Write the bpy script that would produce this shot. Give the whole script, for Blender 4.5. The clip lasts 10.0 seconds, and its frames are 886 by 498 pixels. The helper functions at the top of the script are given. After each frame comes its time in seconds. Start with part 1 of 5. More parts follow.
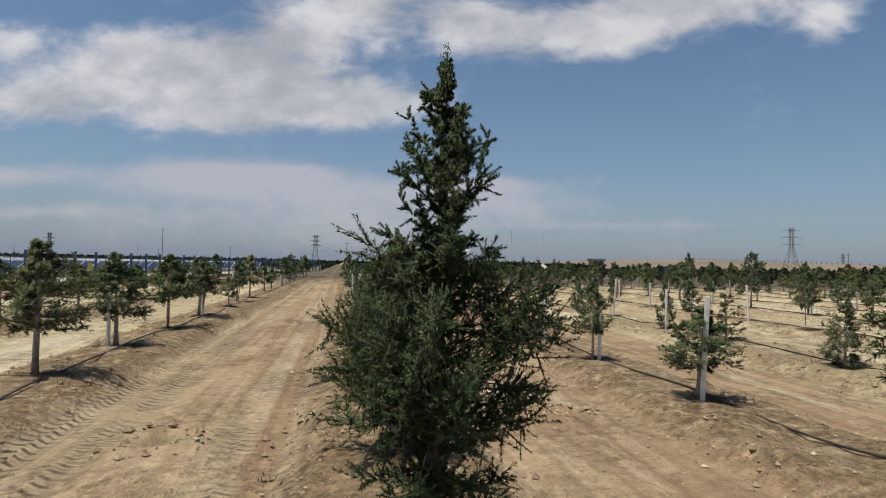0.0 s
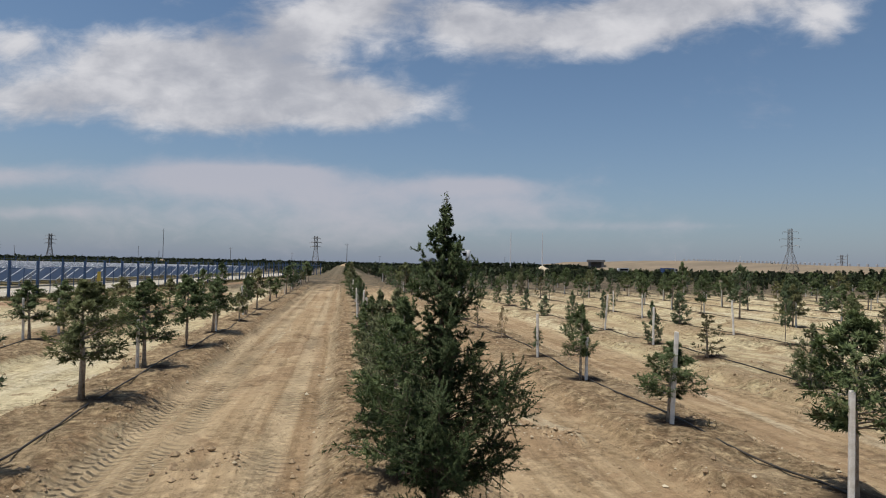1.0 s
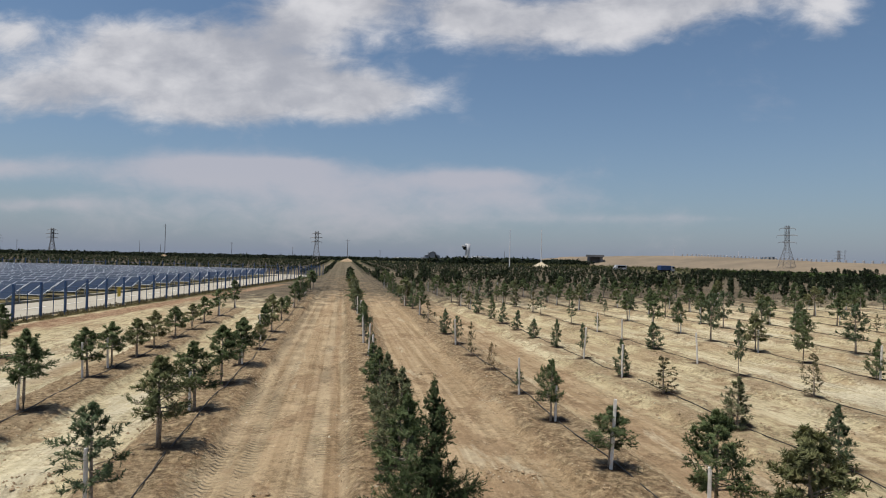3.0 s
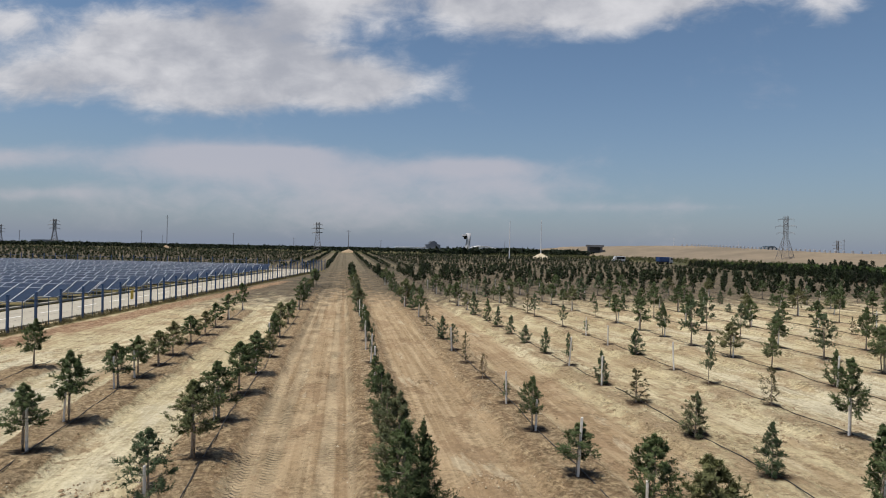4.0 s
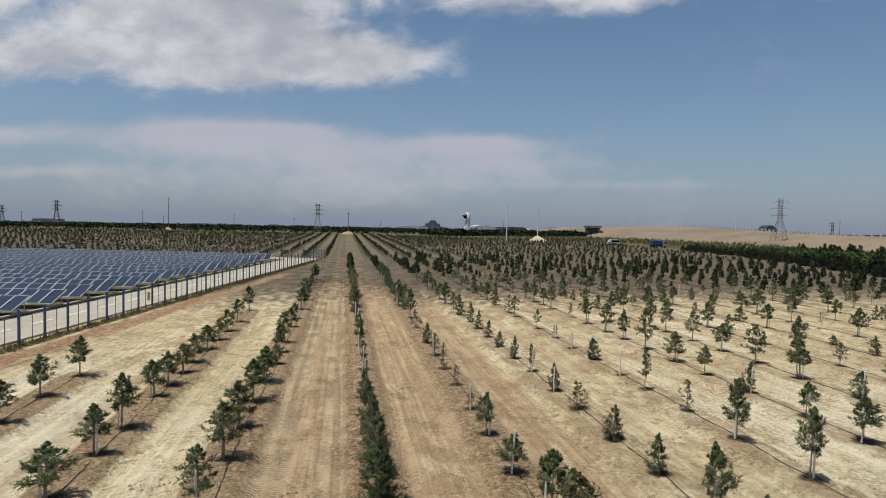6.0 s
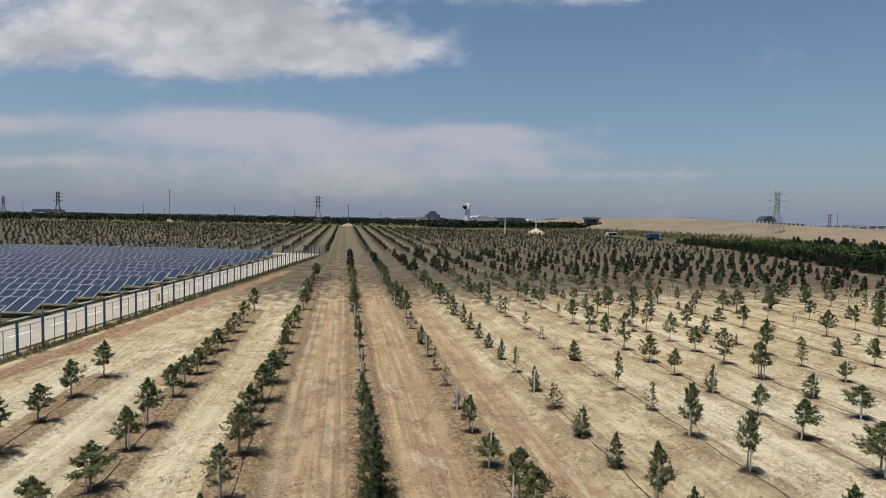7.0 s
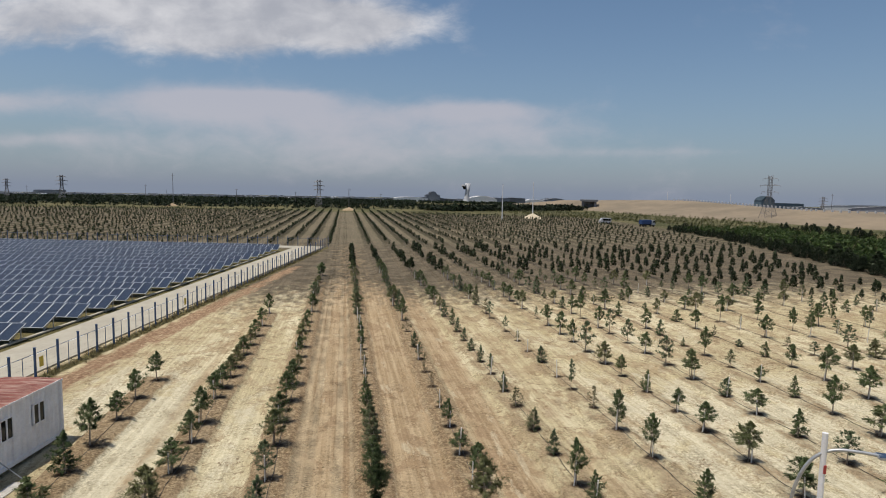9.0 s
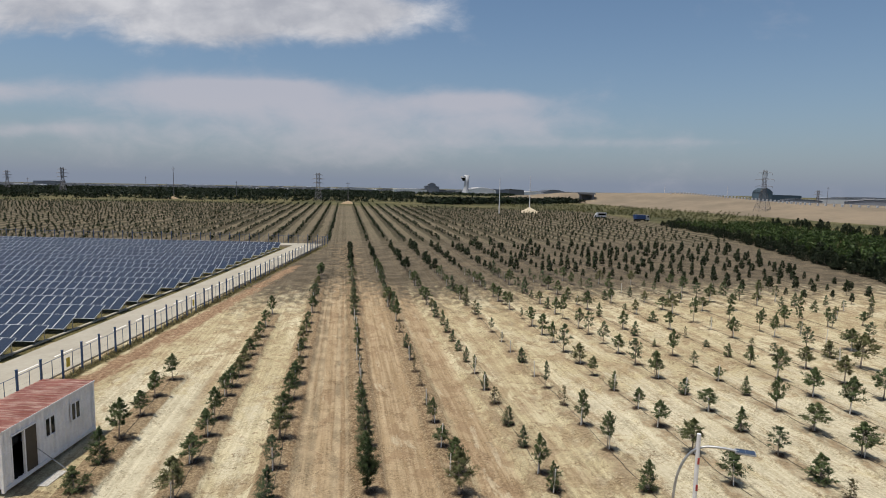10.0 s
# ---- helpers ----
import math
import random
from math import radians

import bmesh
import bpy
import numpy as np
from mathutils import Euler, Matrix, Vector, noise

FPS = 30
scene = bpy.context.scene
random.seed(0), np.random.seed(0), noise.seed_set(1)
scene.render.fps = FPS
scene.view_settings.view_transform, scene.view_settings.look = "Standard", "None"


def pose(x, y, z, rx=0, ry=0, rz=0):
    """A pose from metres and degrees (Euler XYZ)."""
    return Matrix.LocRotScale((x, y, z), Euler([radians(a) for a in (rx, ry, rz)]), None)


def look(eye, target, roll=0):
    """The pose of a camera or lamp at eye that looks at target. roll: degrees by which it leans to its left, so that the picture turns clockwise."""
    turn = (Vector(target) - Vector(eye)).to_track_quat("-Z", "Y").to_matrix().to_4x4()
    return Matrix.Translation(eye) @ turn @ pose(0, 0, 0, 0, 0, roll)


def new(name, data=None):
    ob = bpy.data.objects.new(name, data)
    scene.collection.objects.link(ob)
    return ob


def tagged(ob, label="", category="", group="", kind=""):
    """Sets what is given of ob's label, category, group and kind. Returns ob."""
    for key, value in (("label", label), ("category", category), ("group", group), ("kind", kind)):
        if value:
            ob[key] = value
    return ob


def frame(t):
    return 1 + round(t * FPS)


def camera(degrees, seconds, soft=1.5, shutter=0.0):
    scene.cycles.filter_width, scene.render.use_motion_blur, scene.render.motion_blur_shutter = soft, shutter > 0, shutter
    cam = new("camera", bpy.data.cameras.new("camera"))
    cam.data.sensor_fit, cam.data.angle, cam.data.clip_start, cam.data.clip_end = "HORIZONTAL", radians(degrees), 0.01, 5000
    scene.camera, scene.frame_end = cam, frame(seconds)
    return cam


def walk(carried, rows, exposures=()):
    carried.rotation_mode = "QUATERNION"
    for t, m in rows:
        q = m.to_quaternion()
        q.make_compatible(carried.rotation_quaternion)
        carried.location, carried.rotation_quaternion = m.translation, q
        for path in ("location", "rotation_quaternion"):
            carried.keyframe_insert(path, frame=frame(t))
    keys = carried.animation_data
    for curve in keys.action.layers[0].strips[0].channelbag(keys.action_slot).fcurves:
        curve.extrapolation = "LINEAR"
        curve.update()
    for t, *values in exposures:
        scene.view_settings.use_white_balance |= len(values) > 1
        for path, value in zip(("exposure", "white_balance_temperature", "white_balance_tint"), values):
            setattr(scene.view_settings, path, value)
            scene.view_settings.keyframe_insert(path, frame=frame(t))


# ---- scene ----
from collections import defaultdict

# ---- camera: a drone that backs away and climbs ----
cam = camera(74.0, 10.0, soft=1.0)


def heading(x, y, z, yaw, pitch, roll):
    a, b = radians(yaw), radians(pitch)
    ahead = Vector((-math.sin(a) * math.cos(b), math.cos(a) * math.cos(b), math.sin(b)))
    return look((x, y, z), Vector((x, y, z)) + ahead, roll)


walk(cam, [
    (0.0, heading(0.000, 0.000, 1.499, -9.553, 1.431, 1.280)),
    (0.5, heading(-0.046, -0.359, 1.686, -9.525, 1.443, 1.263)),
    (1.0, heading(-0.171, -0.910, 2.010, -9.560, 1.474, 1.260)),
    (1.5, heading(-0.334, -1.439, 2.328, -9.535, 1.480, 1.303)),
    (2.0, heading(-0.387, -2.020, 2.692, -9.532, 1.502, 1.310)),
    (2.5, heading(-0.422, -2.587, 3.099, -9.564, 1.234, 1.339)),
    (4.0, heading(-0.642, -5.011, 4.597, -9.512, -0.343, 1.252)),
    (4.5, heading(-0.525, -5.944, 5.115, -9.528, -0.847, 1.235)),
    (5.0, heading(-0.483, -6.942, 5.658, -9.575, -1.383, 1.215)),
    (5.5, heading(-0.459, -7.860, 6.186, -9.541, -1.975, 1.233)),
    (7.0, heading(-0.429, -11.216, 7.883, -9.532, -3.481, 1.236)),
    (7.5, heading(-0.415, -12.534, 8.571, -9.527, -4.031, 1.193)),
    (8.0, heading(-0.533, -13.995, 9.367, -9.560, -4.580, 1.117)),
    (8.5, heading(-0.678, -15.512, 10.167, -9.529, -5.071, 1.101)),
    (9.0, heading(-0.712, -17.222, 11.059, -9.529, -5.588, 1.139)),
    (9.5, heading(-0.663, -18.858, 11.881, -9.545, -6.062, 1.169)),
    (10.0, heading(-0.556, -20.699, 12.804, -9.588, -6.515, 1.187)),
])

# ---- light: high sun from the left, broken cloud ----
SUN_TO = Vector((0.265, 0.07, -0.962)).normalized()
sun = new("sun", bpy.data.lights.new("sun", "SUN"))
sun.data.energy, sun.data.angle, sun.data.color = 4.5, radians(0.53), (1.0, 0.935, 0.83)
sun.matrix_world = look((-60, -20, 90), Vector((-60, -20, 90)) + SUN_TO)


class Nodes:
    """Short hand for a node tree."""

    def __init__(self, tree):
        self.tree, self.n, self.l = tree, tree.nodes, tree.links

    def add(self, kind):
        return self.n.new(kind)

    def put(self, socket, value):
        if isinstance(value, bpy.types.NodeSocket):
            self.l.new(value, socket)
        elif isinstance(value, (tuple, list)) and len(value) == 3 and socket.type == "RGBA":
            socket.default_value = (*value, 1)
        else:
            socket.default_value = value

    def math(self, op, a, b=0.0, c=0.0, clamp=False):
        node = self.add("ShaderNodeMath")
        node.operation, node.use_clamp = op, clamp
        for s, v in zip(node.inputs, (a, b, c)):
            self.put(s, v)
        return node.outputs[0]

    def vec(self, op, a, b=(0, 0, 0), out=0):
        node = self.add("ShaderNodeVectorMath")
        node.operation = op
        self.put(node.inputs[0], a)
        self.put(node.inputs[1], b)
        return node.outputs[out]

    def mix(self, fac, a, b, blend="MIX"):
        node = self.add("ShaderNodeMix")
        node.data_type, node.blend_type = "RGBA", blend
        self.put(node.inputs[0], fac)
        self.put(node.inputs[6], a)
        self.put(node.inputs[7], b)
        return node.outputs[2]

    def ramp(self, fac, lo, hi, smooth=True):
        node = self.add("ShaderNodeMapRange")
        node.interpolation_type = "SMOOTHSTEP" if smooth else "LINEAR"
        self.put(node.inputs[0], fac)
        self.put(node.inputs[1], lo)
        self.put(node.inputs[2], hi)
        return node.outputs[0]

    def noise(self, vector, scale, detail=4.0, rough=0.55, out=0, distortion=0.0):
        node = self.add("ShaderNodeTexNoise")
        if vector is not None:
            self.put(node.inputs["Vector"], vector)
        for key, v in (("Scale", scale), ("Detail", detail), ("Roughness", rough), ("Distortion", distortion)):
            self.put(node.inputs[key], v)
        return node.outputs[out]

    def attr(self, name):
        node = self.add("ShaderNodeAttribute")
        node.attribute_name = name
        return node.outputs["Fac"]


def make_world():
    world = bpy.data.worlds.new("sky")
    scene.world = world
    world.use_nodes = True
    g = Nodes(world.node_tree)
    g.n.clear()
    sky = g.add("ShaderNodeTexSky")
    sky.sky_type, sky.sun_disc, sky.sun_elevation, sky.sun_rotation = "NISHITA", False, radians(74), radians(255)
    sky.air_density, sky.dust_density, sky.ozone_density = 1.0, 0.6, 1.5
    way = g.add("ShaderNodeTexCoord").outputs["Generated"]
    # a flat chart of the northern sky: cu to the right, cv up, both as tangents
    ahead = g.math("MAXIMUM", g.vec("DOT_PRODUCT", way, (0.1659, 0.9858, 0.0250), 1), 0.12)
    cu = g.math("DIVIDE", g.vec("DOT_PRODUCT", way, (0.9858, -0.1665, 0.0223), 1), ahead)
    cv = g.math("DIVIDE", g.vec("DOT_PRODUCT", way, (-0.0262, -0.0209, 0.9994), 1), ahead)
    chart = g.add("ShaderNodeCombineXYZ")
    g.put(chart.inputs[0], cu)
    g.put(chart.inputs[1], cv)
    chart = chart.outputs[0]
    wide = g.vec("MULTIPLY", chart, (1.0, 1.4, 1.0))
    puff = g.noise(wide, 4.2, 8.0, 0.56, distortion=0.25)
    fine = g.noise(g.vec("MULTIPLY", wide, (0.8, 1.2, 1.0)), 17.0, 7.0, 0.62, distortion=0.4)
    shade = g.noise(g.vec("ADD", wide, (0.0, 0.06, 0.3)), 6.0, 5.0, 0.5)

    def bank(blobs):
        total = None
        for u0, v0, a, b, s in blobs:
            d = g.vec("MULTIPLY", g.vec("SUBTRACT", chart, (u0, v0, 0)), (1 / a, 1 / b, 0))
            e = g.math("MULTIPLY", g.math("POWER", 2.718, g.math("MULTIPLY", g.vec("DOT_PRODUCT", d, d, 1), -1.0)), s)
            total = e if total is None else g.math("ADD", total, e)
        return total

    high = bank([(-0.70, 0.265, 0.16, 0.050, 0.9), (-0.52, 0.325, 0.10, 0.055, 1.0), (-0.40, 0.30, 0.15, 0.080, 1.1), (-0.26, 0.265, 0.18, 0.055, 1.1),
                 (-0.13, 0.245, 0.12, 0.032, 0.9), (-0.22, 0.375, 0.10, 0.055, 1.0), (-0.13, 0.42, 0.07, 0.050, 1.0), (0.03, 0.385, 0.09, 0.055, 1.1),
                 (0.15, 0.365, 0.10, 0.050, 1.0), (0.28, 0.36, 0.07, 0.045, 0.9), (0.36, 0.395, 0.14, 0.045, 1.0), (0.54, 0.42, 0.16, 0.034, 1.0),
                 (0.65, 0.375, 0.045, 0.040, 0.75), (-0.73, 0.355, 0.07, 0.038, 0.95), (-0.45, 0.215, 0.30, 0.026, 0.35),
                 (-0.47, 0.42, 0.05, 0.018, 0.45), (-0.1, 0.56, 0.5, 0.06, 0.7), (-0.03, 0.315, 0.05, 0.030, -0.15), (-0.55, 0.415, 0.12, 0.025, -0.3)])
    low = bank([(-0.72, 0.125, 0.12, 0.022, 0.9), (-0.43, 0.125, 0.18, 0.030, 1.0), (-0.18, 0.10, 0.25, 0.030, 0.75), (-0.35, 0.135, 0.12, 0.010, 0.5),
                (0.06, 0.11, 0.12, 0.016, 0.85), (-0.68, 0.065, 0.12, 0.012, 0.6), (0.35, 0.04, 0.30, 0.008, 0.35),
                (-0.3, 0.05, 0.45, 0.045, 0.35), (-0.02, 0.04, 0.30, 0.045, 0.45), (0.12, 0.075, 0.14, 0.028, 0.55), (0.51, 0.208, 0.05, 0.010, 0.28), (-0.24, 0.128, 0.07, 0.014, 0.5)])
    rag = g.math("ADD", g.math("MULTIPLY", g.math("SUBTRACT", puff, 0.5), 1.8), g.math("MULTIPLY", g.math("SUBTRACT", fine, 0.5), 0.95))
    thick = g.math("MULTIPLY", g.ramp(g.math("ADD", high, rag), 0.22, 1.10), g.ramp(high, 0.02, 0.26))
    veil = g.ramp(g.math("ADD", low, g.math("MULTIPLY", rag, 0.85)), 0.10, 1.20)
    light = g.ramp(g.math("ADD", shade, g.math("MULTIPLY", rag, 0.42)), 0.26, 0.78)
    up = g.add("ShaderNodeSeparateXYZ")
    g.put(up.inputs[0], way)
    haze = g.math("POWER", g.math("SUBTRACT", 1.0, g.math("MULTIPLY", g.math("MAXIMUM", up.outputs[2], 0.0), 1.0), clamp=True), 7.0)
    blue = g.mix(1.0, sky.outputs[0], (0.0760, 0.0835, 0.0868), "MULTIPLY")
    air = g.mix(g.math("MULTIPLY", haze, 0.82), blue, (0.208, 0.251, 0.354))
    air = g.mix(g.math("MULTIPLY", veil, 0.66), air, (0.54, 0.508, 0.552))
    cloud = g.mix(light, (0.409, 0.419, 0.465), (0.725, 0.716, 0.735))
    air = g.mix(g.math("MULTIPLY", thick, 0.92), air, cloud)
    # broken cloud over the rest of the sky
    rest = g.ramp(g.vec("DOT_PRODUCT", way, (0.1659, 0.9858, 0.0250), 1), 0.45, 0.10)
    scud = g.ramp(g.noise(g.vec("MULTIPLY", way, (1.0, 1.0, 2.0)), 2.6, 6.0, 0.55), 0.44, 0.66)
    air = g.mix(g.math("MULTIPLY", g.math("MULTIPLY", rest, scud), 0.85), air, cloud)
    back = g.add("ShaderNodeBackground")
    g.put(back.inputs[0], air)
    back.inputs[1].default_value = 1.0
    g.l.new(back.outputs[0], g.add("ShaderNodeOutputWorld").inputs[0])


make_world()

# ---- materials ----


def material(name, rough=0.8, metal=0.0):
    m = bpy.data.materials.new(name)
    m.use_nodes = True
    g = Nodes(m.node_tree)
    g.n.clear()
    b = g.add("ShaderNodeBsdfPrincipled")
    b.inputs["Roughness"].default_value, b.inputs["Metallic"].default_value = rough, metal
    out = g.add("ShaderNodeOutputMaterial")
    g.l.new(b.outputs[0], out.inputs[0])
    return m, g, b, out


def bump(g, b, height, strength, distance):
    node = g.add("ShaderNodeBump")
    node.inputs["Strength"].default_value, node.inputs["Distance"].default_value = strength, distance
    g.put(node.inputs["Height"], height)
    g.l.new(node.outputs[0], b.inputs["Normal"])


def worn(name, colour, other, rough=0.7, metal=0.0, scale=6.0, amount=1.0, relief=0.0, coords="Object"):
    """A surface of two tones in patches and grain."""
    m, g, b, _ = material(name, rough, metal)
    at = g.add("ShaderNodeTexCoord").outputs[coords]
    patch = g.ramp(g.noise(at, scale, 5.0, 0.6), 0.35, 0.7)
    grain = g.noise(at, scale * 9, 3.0, 0.6)
    mixed = g.mix(g.math("MULTIPLY", patch, amount), colour, other)
    mixed = g.mix(0.35, mixed, g.mix(grain, (0.55, 0.55, 0.55), (1.45, 1.45, 1.45)), "MULTIPLY")
    g.put(b.inputs["Base Color"], mixed)
    if relief:
        bump(g, b, grain, 0.6, relief)
    return m


def foliage(name, dark, light, dry, through_light=0.25):
    m, g, b, out = material(name, 0.62)
    b.inputs["Specular IOR Level"].default_value = 0.25
    who, geo = g.add("ShaderNodeObjectInfo"), g.add("ShaderNodeNewGeometry")
    at = g.add("ShaderNodeTexCoord").outputs["Object"]
    c = g.mix(geo.outputs["Random Per Island"], dark, light)
    c = g.mix(g.ramp(g.noise(at, 5.0, 3.0), 0.58, 0.80), c, dry)
    c = g.mix(g.math("MULTIPLY", g.ramp(who.outputs["Random"], 0.66, 1.0), 0.42), c, dry)
    c = g.mix(0.6, c, g.mix(who.outputs["Random"], (0.7, 0.72, 0.7), (1.25, 1.2, 1.15)), "MULTIPLY")
    g.put(b.inputs["Base Color"], c)
    t = g.add("ShaderNodeBsdfTranslucent")
    g.put(t.inputs[0], c)
    both = g.add("ShaderNodeMixShader")
    both.inputs[0].default_value = through_light
    g.l.new(b.outputs[0], both.inputs[1])
    g.l.new(t.outputs[0], both.inputs[2])
    g.l.new(both.outputs[0], out.inputs[0])
    return m


def soil():
    m, g, b, _ = material("soil", 0.95)
    b.inputs["Specular IOR Level"].default_value = 0.15
    at = g.add("ShaderNodeTexCoord").outputs["Object"]
    drawn = g.vec("MULTIPLY", at, (1.0, 0.22, 1.0))
    big, mid = g.noise(g.vec("MULTIPLY", at, (1.0, 0.3, 1.0)), 0.26, 4.0, 0.6), g.noise(g.vec("MULTIPLY", at, (1.0, 0.5, 1.0)), 1.2, 6.0, 0.66)
    wheel_line = g.noise(g.vec("MULTIPLY", at, (5.0, 0.045, 1.0)), 1.0, 4.0, 0.62)
    scuff = g.ramp(g.noise(g.vec("MULTIPLY", at, (1.0, 0.65, 1.0)), 2.7, 7.0, 0.76), 0.575, 0.615)
    speck = g.ramp(g.noise(at, 13.0, 3.0, 0.7), 0.665, 0.70)
    grain, grit = g.noise(at, 9.0, 5.0, 0.7), g.noise(at, 45.0, 3.0, 0.7)
    long = g.noise(g.vec("MULTIPLY", at, (3.4, 0.16, 1.0)), 1.0, 5.0, 0.62)
    blotch = g.ramp(g.noise(g.vec("MULTIPLY", at, (1.0, 0.6, 1.0)), 0.62, 9.0, 0.70, distortion=0.4), 0.515, 0.555)
    crust = g.ramp(g.noise(g.vec("MULTIPLY", at, (0.8, 1.1, 1.0)), 1.7, 9.0, 0.74, distortion=0.4), 0.56, 0.59)
    clods = g.ramp(g.noise(at, 4.2, 6.0, 0.74), 0.36, 0.66)
    ridge_here = g.attr("ridge")
    pale = g.mix(g.ramp(mid, 0.3, 0.7), (0.485, 0.420, 0.268), (0.400, 0.338, 0.208))
    pale = g.mix(g.ramp(big, 0.46, 0.62), pale, (0.55, 0.492, 0.338))
    pale = g.mix(g.math("MULTIPLY", g.ramp(long, 0.52, 0.64), 0.40), pale, (0.33, 0.255, 0.152))
    pale = g.mix(g.math("MULTIPLY", blotch, 0.75), pale, (0.325, 0.247, 0.150))
    pale = g.mix(g.math("MULTIPLY", crust, 0.75), pale, (0.24, 0.172, 0.104))
    track = g.mix(g.ramp(long, 0.36, 0.66), (0.315, 0.230, 0.138), (0.405, 0.312, 0.198))
    track = g.mix(g.math("MULTIPLY", blotch, 0.7), track, (0.268, 0.186, 0.112))
    track = g.mix(g.math("MULTIPLY", g.ramp(g.noise(drawn, 0.9, 8.0, 0.70, distortion=0.4), 0.58, 0.63), 0.8), track, (0.445, 0.375, 0.262))
    track = g.mix(g.math("MULTIPLY", g.ramp(g.math("ADD", g.attr("tread"), g.math("MULTIPLY", g.math("SUBTRACT", long, 0.5), 1.2)), 0.35, 0.7), 0.6), track, (0.430, 0.345, 0.228))
    ridge = g.mix(clods, (0.215, 0.150, 0.090), (0.400, 0.310, 0.192))
    ridge = g.mix(g.math("MULTIPLY", g.ramp(mid, 0.45, 0.65), 0.5), ridge, (0.37, 0.295, 0.195))
    red = g.mix(clods, (0.19, 0.108, 0.066), (0.38, 0.275, 0.175))
    grass = g.mix(g.ramp(grain, 0.35, 0.65), (0.055, 0.060, 0.022), (0.17, 0.135, 0.06))
    olive = g.mix(g.ramp(g.noise(at, 0.035, 5.0, 0.65), 0.35, 0.65), (0.048, 0.053, 0.022), (0.125, 0.110, 0.053))
    split = g.add("ShaderNodeSeparateXYZ")
    g.put(split.inputs[0], at)
    off_row = g.math("ABSOLUTE", g.math("SUBTRACT", g.math("FRACT", g.math("ADD", g.math("DIVIDE", g.math("SUBTRACT", split.outputs[0], 0.2), 4.0), 0.5)), 0.5))
    # grey-brown soil of the mid field, with cloud shade put into its colour
    shaded_soil = g.mix(g.ramp(g.noise(at, 0.35, 5.0, 0.65), 0.35, 0.65), (0.145, 0.117, 0.082), (0.078, 0.066, 0.046))
    # dark tilled soil beyond, deepened by the same cloud shade in its tone
    far_shaded_soil = g.mix(g.ramp(g.noise(at, 0.05, 5.0, 0.65), 0.35, 0.65), (0.105, 0.083, 0.056), (0.050, 0.041, 0.026))
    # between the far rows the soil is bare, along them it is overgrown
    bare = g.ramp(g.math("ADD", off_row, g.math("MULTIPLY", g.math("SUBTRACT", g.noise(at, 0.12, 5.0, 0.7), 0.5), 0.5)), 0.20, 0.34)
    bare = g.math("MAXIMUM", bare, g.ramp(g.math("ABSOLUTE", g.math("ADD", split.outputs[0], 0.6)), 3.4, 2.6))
    far_shaded_soil = g.mix(bare, g.mix(0.5, far_shaded_soil, (0.040, 0.040, 0.020)), g.mix(0.6, far_shaded_soil, (0.185, 0.158, 0.108)))
    ragged = g.math("ADD", g.math("MULTIPLY", g.math("SUBTRACT", mid, 0.5), 0.9), g.math("MULTIPLY", g.math("SUBTRACT", grain, 0.5), 0.35))

    def over(base, top, name, tear=1.0, lo=0.25, hi=0.75):
        return g.mix(g.ramp(g.math("ADD", g.attr(name), g.math("MULTIPLY", ragged, tear)), lo, hi), base, top)

    pale = over(pale, g.mix(g.ramp(mid, 0.3, 0.7), (0.585, 0.540, 0.405), (0.500, 0.450, 0.325)), "cream", 2.2)
    c = over(pale, track, "track")
    c = over(c, ridge, "ridge", 1.7, 0.30, 0.62)
    rut = g.ramp(g.math("ADD", g.attr("rut"), g.math("MULTIPLY", ragged, 0.8)), 0.3, 0.7)
    c = g.mix(g.math("MULTIPLY", rut, 0.55), c, g.mix(clods, (0.20, 0.132, 0.076), (0.34, 0.245, 0.148)))
    c = over(c, shaded_soil, "shaded_soil", 1.4)
    c = over(c, far_shaded_soil, "far_shaded_soil", 1.6, 0.1, 0.9)
    c = over(c, red, "red", 2.0, 0.32, 0.68)
    c = over(c, grass, "grass")
    c = over(c, olive, "olive")
    # wet soil and the shade under the trees, both as dark colour
    c = over(c, (0.070, 0.048, 0.030), "damp_shade")
    # crumbs and dry litter lying about
    crumbs = g.ramp(g.noise(g.vec("MULTIPLY", at, (1.0, 0.8, 1.0)), 8.5, 5.0, 0.70), 0.60, 0.63)
    crumbs = g.math("MULTIPLY", crumbs, g.ramp(g.noise(at, 0.5, 3.0, 0.6), 0.36, 0.60))
    c = g.mix(g.math("MULTIPLY", crumbs, 0.62), c, g.mix(grain, (0.10, 0.070, 0.042), (0.30, 0.225, 0.14)))
    # lines drawn by wheels, dark scuffs and pale stones
    c = g.mix(g.math("MULTIPLY", g.math("SUBTRACT", 1.0, g.attr("ridge")), 0.30), c, g.mix(g.ramp(wheel_line, 0.44, 0.54), (0.72, 0.68, 0.62), (1.18, 1.18, 1.18)), "MULTIPLY")
    c = g.mix(g.math("MULTIPLY", scuff, 0.62), c, g.mix(0.5, c, (0.10, 0.066, 0.040)))
    c = g.mix(g.math("MULTIPLY", speck, 0.45), c, (0.62, 0.56, 0.43))
    # trodden soil is even, dug soil is grainy
    loose = g.math("ADD", g.math("ADD", 0.22, g.math("MULTIPLY", ridge_here, 0.50)), g.math("MULTIPLY", g.ramp(g.noise(at, 0.8, 4.0, 0.6), 0.42, 0.62), 0.40))
    c = g.mix(loose, c, g.mix(g.ramp(grain, 0.30, 0.70), (0.46, 0.43, 0.39), (1.56, 1.55, 1.52)), "MULTIPLY")
    c = g.mix(0.40, c, g.mix(grit, (0.6, 0.6, 0.6), (1.4, 1.4, 1.4)), "MULTIPLY")
    g.put(b.inputs["Base Color"], c)
